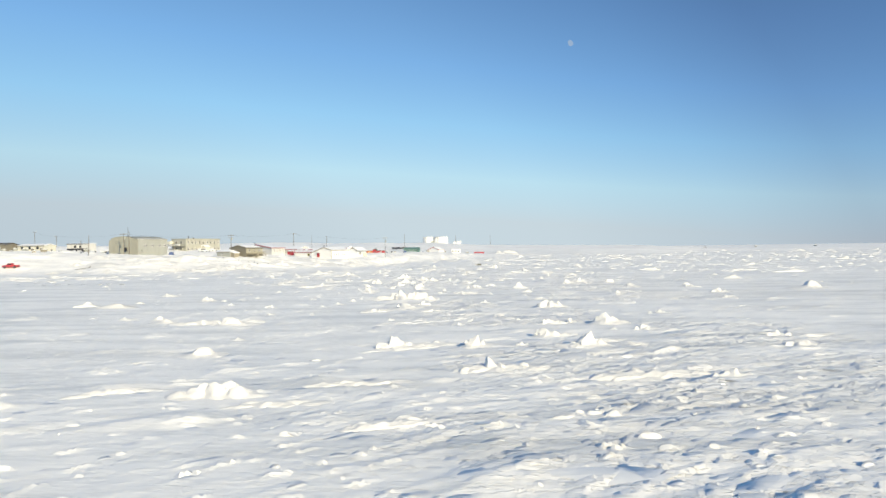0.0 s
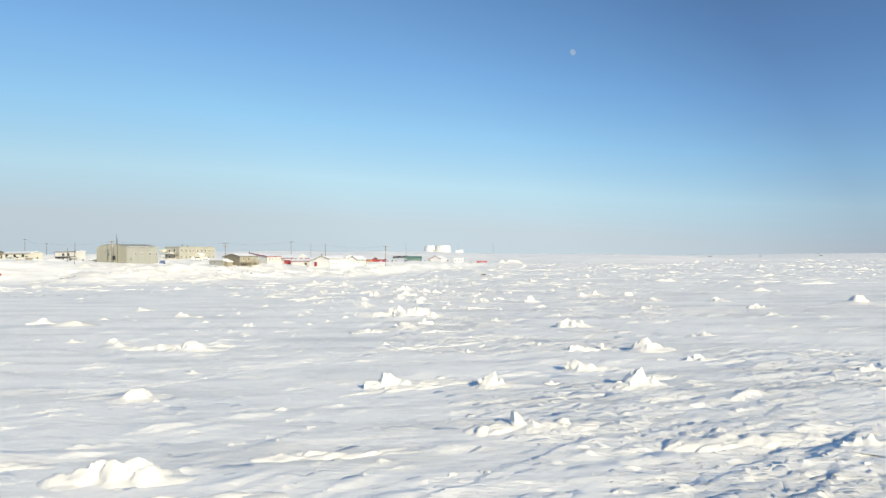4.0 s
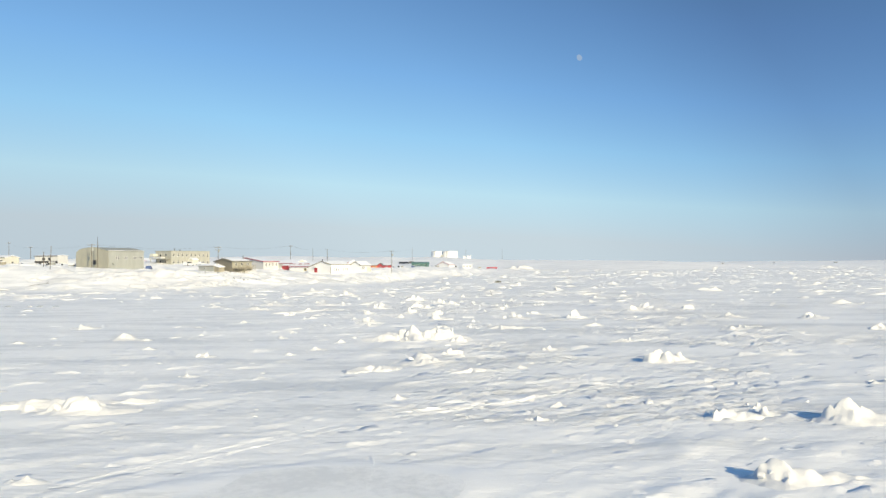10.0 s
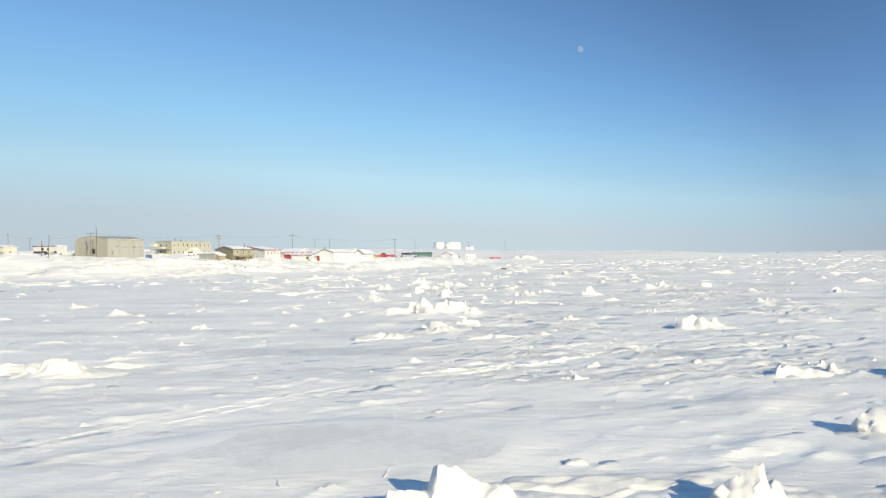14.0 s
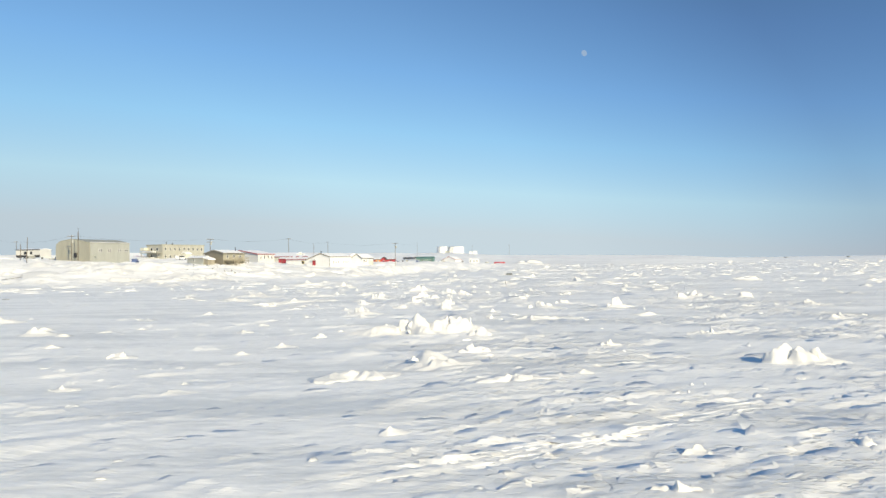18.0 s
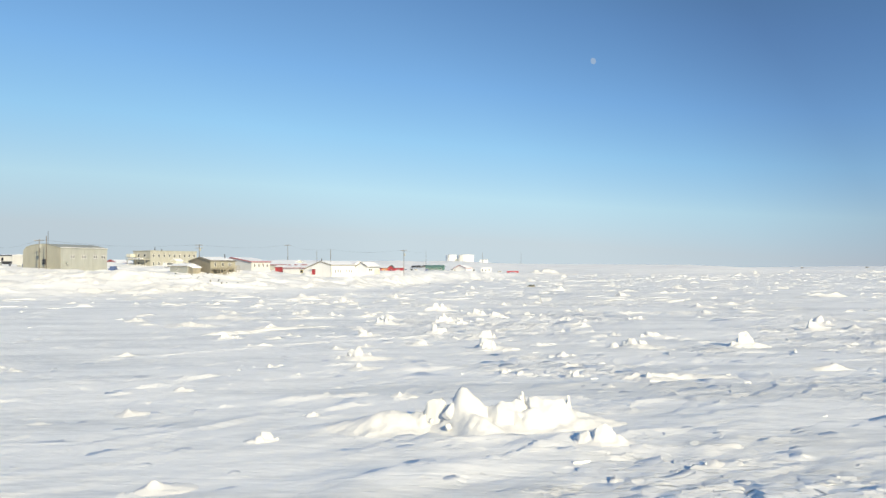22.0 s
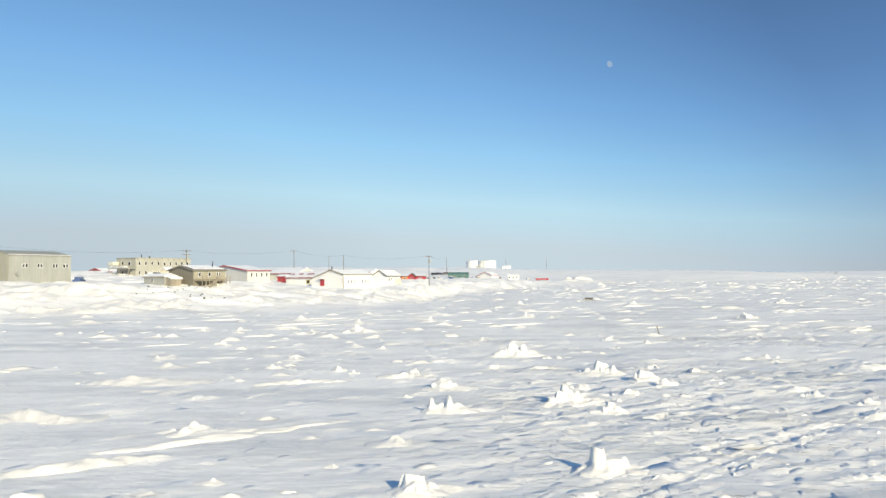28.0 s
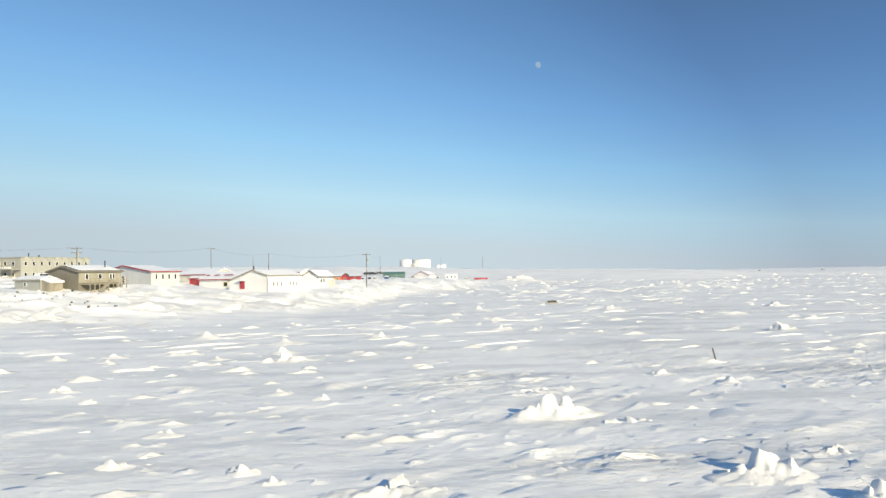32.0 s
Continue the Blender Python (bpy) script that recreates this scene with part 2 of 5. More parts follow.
def beam(a, b, r, sides=8, r2=None, bm=None):
    """A tapered round bar from a to b."""
    bm = bm or bmesh.new()
    a, b = Vector(a), Vector(b)
    q = (b - a).to_track_quat("Z", "Y")
    rings = []
    for p, rr in ((a, r), (b, r if r2 is None else r2)):
        rings.append([bm.verts.new(p + q @ Vector((rr * math.cos(2 * math.pi * k / sides), rr * math.sin(2 * math.pi * k / sides), 0))) for k in range(sides)])
    for k in range(sides):
        bm.faces.new((rings[0][k], rings[0][(k + 1) % sides], rings[1][(k + 1) % sides], rings[1][k]))
    bm.faces.new(rings[0][::-1])
    bm.faces.new(rings[1])
    return bm


def plank(a, b, w, t, bm=None):
    """A board of width w and thickness t from a to b, its width level."""
    bm = bm or bmesh.new()
    a, b = Vector(a), Vector(b)
    d = (b - a).normalized()
    side = d.cross(Vector((0, 0, 1)))
    side = side.normalized() if side.length > 1e-3 else Vector((1, 0, 0))
    up = side.cross(d)
    vs = [bm.verts.new(p + side * (sx * w / 2) + up * (sz * t / 2)) for p in (a, b) for sx, sz in ((-1, -1), (1, -1), (1, 1), (-1, 1))]
    for f in ((0, 1, 2, 3), (7, 6, 5, 4), (0, 4, 5, 1), (1, 5, 6, 2), (2, 6, 7, 3), (3, 7, 4, 0)):
        bm.faces.new([vs[i] for i in f])
    bmesh.ops.recalc_face_normals(bm, faces=bm.faces[:])
    return bm


def prism(profile, y0, y1, bm=None):
    """A closed outline of (x, z) points, carried from y0 to y1."""
    bm = bm or bmesh.new()
    a = [bm.verts.new((x, y0, z)) for x, z in profile]
    b = [bm.verts.new((x, y1, z)) for x, z in profile]
    k = len(profile)
    bm.faces.new(a[::-1])
    bm.faces.new(b)
    for i in range(k):
        bm.faces.new((a[i], a[(i + 1) % k], b[(i + 1) % k], b[i]))
    bmesh.ops.recalc_face_normals(bm, faces=bm.faces[:])
    return bm


# ---- the lie of the land ----
_tables = {}


def lattice(x, y, seed):
    """Smooth noise in -1..1 over arrays of places."""
    if seed not in _tables:
        _tables[seed] = np.random.RandomState(seed).rand(256, 256) * 2 - 1
    tab = _tables[seed]
    ix, iy = np.floor(x).astype(np.int64), np.floor(y).astype(np.int64)
    fx, fy = x - ix, y - iy
    fx, fy = fx * fx * fx * (fx * (fx * 6 - 15) + 10), fy * fy * fy * (fy * (fy * 6 - 15) + 10)
    a, b = tab[ix & 255, iy & 255], tab[(ix + 1) & 255, iy & 255]
    c, d = tab[ix & 255, (iy + 1) & 255], tab[(ix + 1) & 255, (iy + 1) & 255]
    return (a + (b - a) * fx) * (1 - fy) + (c + (d - c) * fx) * fy


def layered(x, y, seed, octaves=4, gain=0.5):
    total, amp = 0.0, 1.0
    for k in range(octaves):
        total = total + amp * lattice(x * 2 ** k + 17.3 * k, y * 2 ** k - 9.1 * k, seed + k)
        amp *= gain
    return total


def ease(a, b, v):
    s = np.clip((v - a) / (b - a), 0, 1)
    return s * s * (3 - 2 * s)


SHORE_X = (-2000, -400, -150, -118, -82, -60, -46, -38, -29, -20, 20, 60, 150, 400, 1500)
SHORE_Y = (100, 230, 262, 258, 266, 282, 294, 308, 335, 400, 535, 580, 660, 820, 1500)
TOP_X = (-2000, -190, -150, -120, -90, -70, -50, -30, 0, 40, 100, 400)
TOP_Z = (9.0, 9.0, 8.0, 6.3, 5.8, 5.4, 3.7, 3.9, 3.7, 2.4, 2.3, 2.2)


def land(x, y):
    """The ground without its small relief: sea ice at zero, a beach slope, low land and a hill behind."""
    s = y - np.interp(x, SHORE_X, SHORE_Y)
    soft = ease(-95, -50, x)
    z = np.interp(x, TOP_X, TOP_Z) * ease(-10 - 22 * soft, 28 + 14 * soft, s)
    back = ease(60, 140, s) * 1.4 * ease(40, -60, x)
    crest = np.interp(x, (-900, -300, -120, -20, 100, 220, 270, 350), (4, 5, 6.6, 9.3, 7.6, 6.0, 3.0, 0.0))
    hill = crest * ease(640, 830, y) * ease(1700, 950, y)
    return z + back + hill


WIND = radians(28)


POOL = (-6.8, 63.4, 4.6, 2.7)


def pool_mask(x, y):
    r = np.hypot((x - POOL[0]) / POOL[2], (y - POOL[1]) / POOL[3]) + 0.18 * lattice(x / 1.6, y / 1.6, 91)
    return ease(1.6, 0.95, r)


def track(x, y, a, b, half, depth):
    """Two ruts with thrown-up edges along a straight way from a to b."""
    dx, dy = b[0] - a[0], b[1] - a[1]
    n = math.hypot(dx, dy)
    along = ((x - a[0]) * dx + (y - a[1]) * dy) / n
    off = ((y - a[1]) * dx - (x - a[0]) * dy) / n + 0.25 * np.sin(along / 3.1)
    fade = ease(-1, 1, along) * ease(n + 1, n - 1, along)
    z = 0.0
    for s in (-half, half):
        e = (off - s) / 0.16
        z = z - depth * np.exp(-e * e) + 0.7 * depth * np.exp(-((np.abs(e) - 2.0) / 0.8) ** 2)
    return z * fade


TRACKS = (((-23, 55.5), (-8, 73.5), 0.42, 0.016), ((-7, 75), (8, 84), 0.40, 0.03), ((-5.5, 76.6), (7, 83.0), 0.30, 0.03), ((-32, 132.6), (-11, 149.3), 0.42, 0.025), ((-14, 147), (12, 170), 0.45, 0.035), ((-12, 146.6), (9, 166), 0.35, 0.03))


def scarp(x, y, a, b, h):
    """A crust edge along a gently bent line from a to b, falling off on its far side."""
    dx, dy = b[0] - a[0], b[1] - a[1]
    n = math.hypot(dx, dy)
    along = ((x - a[0]) * dx + (y - a[1]) * dy) / n
    off = ((y - a[1]) * dx - (x - a[0]) * dy) / n + 0.9 * np.sin(along / n * math.pi) + 0.25 * lattice(along / 0.9, off_zero(along), 97)
    return h * ease(-2, 1, along) * ease(n + 2, n - 1, along) * np.where(off < 0, np.exp(np.minimum(off, 0) / 2.6), np.clip(1 - off / 0.08, 0, 1))


def off_zero(v):
    return v * 0 + 0.37


def broken_crust(x, y):
    """Where the wind crust is torn up: mostly east of the way, in patches."""
    side = ease(-3, 9, x + 0.11 * (y - 10) * (y > 10))
    patch = layered(x / 13, y / 10, 85, 3)
    rough = 0.55 * np.exp(-((x - 8) / 12) ** 2 - ((y - 28) / 13) ** 2) + 0.8 * np.exp(-((x + 2) / 7) ** 2 - ((y - 160) / 12) ** 2) + 0.6 * np.exp(-((x - 1) / 5) ** 2 - ((y - 104) / 6) ** 2) + 0.7 * np.exp(-((x - 4) / 9) ** 2 - ((y - 174) / 9) ** 2)
    return np.clip(0.25 + side * ease(-0.25, 0.6, patch) * 0.8 + rough, 0, 1) * (1 - pool_mask(x, y)) * ease(2.0, 0.3, land(x, y))


def dice(i, j, seed):
    """One number in 0..1 for each cell of a grid."""
    if seed not in _tables:
        _tables[seed] = np.random.RandomState(seed).rand(256, 256) * 2 - 1
    return _tables[seed][i & 255, j & 255] * 0.5 + 0.5


def drift_field(u, v, cu, cv, seed, share, low, high, length, width, crest):
    """Drifts strewn along the wind: each rises to a blunt nose and tapers off in a tail."""
    ci, cj = np.floor(u / cu).astype(np.int64), np.floor(v / cv).astype(np.int64)
    z = np.zeros_like(u)
    for di in (-1, 0, 1):
        for dj in (-1, 0, 1):
            i, j = ci + di, cj + dj
            k = dice(i, j, seed + 1)
            h = low + (high - low) * dice(i, j, seed + 2) ** 2.2
            size = (0.55 + 0.45 * dice(i, j, seed + 3)) * (0.6 + 0.4 * h / high)
            t = 0.7 * (dice(i, j, seed + 4) - 0.5)
            du = u - (i + 0.2 + 0.6 * dice(i, j, seed + 5)) * cu
            dv = v - (j + 0.2 + 0.6 * dice(i, j, seed + 6)) * cv
            flip = np.where(dice(i, j, seed + 7) < 0.3, -1.0, 1.0)
            a = flip * (du * np.cos(t) + dv * np.sin(t)) / (length * size)
            b = (dv * np.cos(t) - du * np.sin(t)) / (width * size)
            prof = np.clip(np.minimum(1 + a / 0.3, 1 - a), 0, 1)
            side = np.clip(1 - np.abs(b) / (1.05 - 0.7 * np.clip(a, 0, 1)), 0, 1)
            side = crest * side + (1 - crest) * side * side * (3 - 2 * side)
            z = np.maximum(z, h * prof * side * (k < share))
    return z


SCARPS = (((-8.5, 44.6), (6, 53.6), 0.12), ((-8, 32.2), (6, 45.6), 0.08), ((4, 33), (15, 41), 0.10), ((-4, 93), (8, 100), 0.07), ((-2, 66), (7, 72), 0.04), ((-8.5, 98.2), (-1.8, 103.7), 0.10), ((-2, 101.6), (1.5, 104.8), 0.10), ((-9, 106.4), (-3, 110.4), 0.10), ((1, 114.2), (9.5, 122.6), 0.07), ((2.2, 113.6), (11, 121.6), 0.06), ((-4, 120.6), (0.5, 127.6), 0.05), ((0.5, 31.2), (11.4, 33.4), 0.10), ((11, 40.2), (17.5, 45), 0.20), ((-0.5, 59), (6.5, 62.8), 0.05))


def fine_relief(x, y, u, wu, wv, patch, torn):
    """What only shows from nearby: small drifts, ripples, layers of crust broken off along ragged edges, ruts."""
    z = (0.35 + 0.65 * patch + 0.5 * torn) * (1 + 0.6 * np.exp(-((y - 29) / 12) ** 2)) * drift_field(wu, wv, 1.5, 0.7, 221, 0.65, 0.014, 0.10, 1.45, 0.26, 0.9)
    d1 = 1 - np.abs(layered(u / 6.0, wv / 1.3, 31, 3))
    z = z + 0.012 * d1 * d1
    for scale, seed, rise in ((1.0, 51, 0.036), (0.42, 55, 0.02)):
        n = 2.4 * layered(wu / (5.0 * scale), wv / (1.0 * scale), seed, 3, 0.5) + 8
        f = n - np.floor(n)
        z = z + torn * rise * (np.floor(n) - 8 + ease(0.0, 0.08, f) - 0.7 * f)
    for a, b, half, depth in TRACKS:
        z = z + track(x, y, a, b, half, depth)
    for a, b, h in SCARPS:
        z = z + scarp(x, y, a, b, h)
    return z


def relief(x, y):
    """Wind-cut snow: long low swells, drifts along the wind, stepped crust in rough fields."""
    far = np.clip(1.15 - np.hypot(x + 5, (y - 120) * 0.5) / 900, 0.15, 1)
    u = x * math.cos(WIND) + y * math.sin(WIND)
    v = -x * math.sin(WIND) + y * math.cos(WIND)
    wu = u + 0.22 * lattice(x / 0.7, y / 0.7, 5) + 0.10 * lattice(x / 0.27, y / 0.27, 6)
    wv = v + 0.9 * lattice(u / 9, v / 6, 3) + 0.16 * lattice(u / 1.1, v / 0.6, 4) + 0.07 * lattice(x / 0.31, y / 0.31, 7)
    torn = 0.75 * broken_crust(x, y)
    patch = 0.3 + 0.7 * np.maximum(ease(-0.35, 0.35, layered(x / 24, y / 15, 11, 3)), 1.2 * np.exp(-((y - 29) / 12) ** 2))
    near = ease(48, 38, np.abs(x + 6)) * ease(240, 205, y)
    z = 0.07 * layered(x / 17, y / 13, 21, 3)
    # broad soft banks, hard small drifts and low ripples
    z = z + patch * drift_field(wu, wv, 9.0, 5.0, 201, 0.5, 0.06, 0.30, 8.0, 2.3, 0.2)
    z = z + (0.45 + 0.55 * patch + 0.35 * torn) * drift_field(wu, wv, 4.2, 2.3, 211, 0.5, 0.03, 0.20, 4.0, 0.9, 0.8)
    k = near > 0
    if k.any():
        z[k] += near[k] * fine_relief(x[k], y[k], u[k], wu[k], wv[k], patch[k], torn[k])
    m = pool_mask(x, y)
    return (z * (1 - m) + 0.06 * m) * far


def ground_height(x, y):
    xa, ya = np.atleast_1d(np.asarray(x, float)), np.atleast_1d(np.asarray(y, float))
    z = land(xa, ya)
    # drifted lumps and shelves on the beach slope and the low land
    heap = layered(xa / 7.5, ya / 5.0, 66, 4, 0.55)
    bank = ease(0.1, 1.2, z) * ease(720, 560, ya) * (0.6 * ease(-0.1, 0.9, heap) + 0.16 * ease(0.0, 0.12, layered(xa / 9, ya / 4, 68, 3)) - 0.3)
    return z + bank + relief(xa, ya) * np.clip(1 - z / 7, 0.3, 1)


def gz(x, y):
    return float(ground_height(x, y)[0])


def sheet(name, xs, ys, mat):
    gx, gy = np.meshgrid(xs, ys)
    z = np.concatenate([ground_height(gx[k:k + 12].ravel(), gy[k:k + 12].ravel()) for k in range(0, len(ys), 12)])
    co = np.stack([gx.ravel(), gy.ravel(), z], 1)
    nx, ny = len(xs), len(ys)
    i = (np.arange(ny - 1)[:, None] * nx + np.arange(nx - 1)[None]).ravel()
    faces = np.stack([i, i + 1, i + nx + 1, i + nx], 1)
    me = bpy.data.meshes.new(name)
    me.vertices.add(len(co))
    me.vertices.foreach_set("co", co.ravel())
    me.loops.add(faces.size)
    me.loops.foreach_set("vertex_index", faces.ravel())
    me.polygons.add(len(faces))
    me.polygons.foreach_set("loop_start", np.arange(len(faces)) * 4)
    me.update(calc_edges=True)
    me.materials.append(mat)
    me.shade_smooth()
    me.set_sharp_from_angle(angle=radians(15))
    broken = me.attributes.new("broken", "FLOAT", "POINT")
    broken.data.foreach_set("value", broken_crust(gx.ravel(), gy.ravel()))
    return new(name, me)


def stepped(*bands):
    """Places along one axis: bands of (from, to, first step, last step), end to end."""
    out = [bands[0][0]]
    for lo, hi, s0, s1 in bands:
        n = max(2, int(round((hi - lo) / (s0 if s0 == s1 else (s1 - s0) / math.log(s1 / s0)))))
        f = np.linspace(0, 1, n + 1)[1:]
        out += list(lo + (hi - lo) * (f if s0 == s1 else ((s1 / s0) ** f - 1) / (s1 / s0 - 1)))
    return np.array(out)


xs = stepped((-4600, -160, 340, 1.6), (-160, -60, 1.6, 0.8), (-60, -34, 0.8, 0.15), (-34, 21, 0.15, 0.15), (21, 70, 0.15, 0.9), (70, 160, 0.9, 2.0), (160, 4600, 2.0, 340))
ys = stepped((-900, 15, 90, 0.22), (15, 192, 0.22, 0.22), (192, 240, 0.22, 0.6), (240, 350, 0.6, 0.9), (350, 700, 0.9, 5.0), (700, 4600, 5.0, 300))
ground = sheet("ground", xs, ys, SNOW)
tagged(ground, "wind-packed snow over frozen sea and low shore", "snow ground", kind="structure")


bm = bmesh.new()
ring = []
for k in range(72):
    t = 2 * math.pi * k / 72
    rr = 1.0
    while rr > 0.5 and float(pool_mask(np.array([POOL[0] + POOL[2] * rr * math.cos(t)]), np.array([POOL[1] + POOL[3] * rr * math.sin(t)]))[0]) < 0.995:
        rr -= 0.02
    ring.append(bm.verts.new((POOL[0] + POOL[2] * rr * math.cos(t), POOL[1] + POOL[3] * rr * math.sin(t), 0.066)))
bm.faces.new(ring)
pool = mesh_object("frozen_pool", bm, POOL_ICE)
for line in (((-6.0, 67.7), (-5.7, 65.5), (-5.75, 63.5), (-5.5, 61.5), (-5.6, 60.2)), ((-9.3, 62.6), (-8.9, 61.8), (-8.5, 60.8), (-7.9, 59.6))):
    r = random.Random(len(line))
    bm = bmesh.new()
    pts = []
    for (ax, ay), (bx, by) in zip(line, line[1:]):
        for k in range(9):
            f = k / 9
            pts.append((ax + (bx - ax) * f + r.uniform(-0.04, 0.04), ay + (by - ay) * f))
    for p, q in zip(pts, pts[1:]):
        zz = max(gz(*p), 0.05)
        beam((*p, zz), (*q, max(gz(*q), 0.05)), r.uniform(0.010, 0.018), 5, r.uniform(0.008, 0.016), bm)
    part("crack_ridge", bm, SNOW, pool, "thin raised crack filled with white snow")
tagged(pool, "smooth grey frozen pool on the sea ice", "ice", kind="structure")


def ridge_sheet(name, count, seed, area, length, height, low=-1.0, high=2.5, torn=False):
    """Wind-cut ridges of hard snow, pointed at both ends, as one mesh."""
    r = np.random.RandomState(seed)
    x, y = r.uniform(area[0], area[1], count * 4), r.uniform(area[2], area[3], count * 4)
    ok = (layered(x / 22, y / 16, 95, 3) + r.uniform(-0.5, 0.4, count * 4) > 0.18) & (land(x, y) < high) & (land(x, y) > low) & (pool_mask(x, y) < 0.1)
    if torn:
        ok = (broken_crust(x, y) > r.uniform(0.12, 1.0, count * 4)) & (pool_mask(x, y) < 0.1)
    x, y = x[ok][:count], y[ok][:count]
    n = len(x)
    ll = length * np.exp(r.normal(0, 0.55, n))
    ww, hh = ll * r.uniform(0.02, 0.055, n), height * np.exp(r.normal(0, 0.45, n))
    t = WIND + r.normal(0, 0.14, n)
    if torn:
        ww, t = ll * r.uniform(0.06, 0.2, n), WIND + r.normal(0, 0.4, n)
    # along, across, up for each corner of the ridge
    shape = [(-0.5, -0.1, -0.4), (-0.15, 0.9, -0.4), (-0.15, -0.5, -0.4), (0.2, 0.9, -0.4), (0.2, -0.55, -0.4), (0.5, 0.0, -0.4), (-0.2, -0.22, 0.85), (0.16, -0.28, 1.0), (0.0, -0.2, 0.95)]
    if torn:
        # gentle to windward, a sharp lip on the far side
        lean = (0.0, 0.75, -1.3, 0.75, -1.3, 0.0, 0.45, 0.5, 0.48)
        shape = [(a, c, u) for (a, _, u), c in zip(shape, lean)]
    pts = np.empty((n, 9, 3))
    for i, (a, c, u) in enumerate(shape):
        a = a + r.uniform(-0.06, 0.06, n)
        c = c + r.uniform(-0.07, 0.07, n)
        px = x + ll * a * np.cos(t) - ww * c * np.sin(t)
        py = y + ll * a * np.sin(t) + ww * c * np.cos(t)
        pts[:, i] = np.stack([px, py, ground_height(px, py) + hh * u], -1)
    faces = np.array(((0, 2, 6), (2, 8, 6), (2, 4, 8), (4, 7, 8), (4, 5, 7), (5, 3, 7), (3, 8, 7), (3, 1, 8), (1, 6, 8), (1, 0, 6)))
    fs = (np.arange(n)[:, None, None] * 9 + faces[None]).reshape(-1, 3)
    pts = pts.reshape(-1, 3)
    me = bpy.data.meshes.new(name)
    me.vertices.add(len(pts))
    me.vertices.foreach_set("co", pts.ravel())
    me.loops.add(fs.size)
    me.loops.foreach_set("vertex_index", fs.ravel())
    me.polygons.add(len(fs))
    me.polygons.foreach_set("loop_start", np.arange(len(fs)) * 3)
    me.update(calc_edges=True)
    me.materials.append(SNOW)
    return tagged(new(name, me), "torn-up chips of wind crust standing on edge" if torn else "low wind-cut ridges of hard snow along the wind", "snow crust" if torn else "snow ridge", kind="stuff")


ridge_sheet("torn_crust", 5000, 35, (-34, 32, 18, 205), 0.75, 0.032, torn=True)
ridge_sheet("torn_crust", 420, 36, (-16, 32, 18, 205), 1.2, 0.07, torn=True)
ridge_sheet("snow_ridge", 1500, 33, (-260, 340, 200, 560), 5.0, 0.08)


def track_berms(a, b, half, seed):
    """The thrown-up edges of one pair of sled ruts, broken here and there."""
    r = np.random.RandomState(seed)
    dx, dy = b[0] - a[0], b[1] - a[1]
    n = math.hypot(dx, dy)
    verts, faces = [], []
    for off0 in (-half - 0.17, -half + 0.17, half - 0.17, half + 0.17):
        run = False
        for k in range(int(n / 0.3)):
            al = k * 0.3
            off = off0 - 0.25 * math.sin(al / 3.1) + r.uniform(-0.03, 0.03)
            hh, ww = r.uniform(0.002, 0.010), r.uniform(0.03, 0.06)
            if lattice(np.array([al / 2.2]), np.array([off0 * 7.0 + seed]), 99)[0] < -0.35:
                run = False
                continue
            row = []
            for o, u in ((-ww, -0.03), (0.0, hh), (ww, -0.03)):
                px, py = a[0] + (al * dx - (off + o) * dy) / n, a[1] + (al * dy + (off + o) * dx) / n
                row.append((px, py, u))
            verts += row
            i = len(verts) - 3
            if run:
                faces += [(i - 3, i, i + 1, i - 2), (i - 2, i + 1, i + 2, i - 1)]
            run = True
    co = np.array(verts)
    co[:, 2] += ground_height(co[:, 0], co[:, 1])
    me = bpy.data.meshes.new("sled_track")
    me.from_pydata(co.tolist(), [], faces)
    me.materials.append(SNOW)
    tagged(new("sled_track", me), "thrown-up snow edges along a pair of sled ruts", "track", kind="stuff")


for k, (a, b, half, _) in enumerate(TRACKS):
    track_berms(a, b, half, 60 + k)


# ---- ice hummocks ----
rng = random.Random(7)


def rounded_max(a, b, k):
    """The larger of two heights, with the corner between them filled by drifted snow."""
    return 0.5 * (a + b + np.sqrt((a - b) ** 2 + k * k)) - 0.5 * k


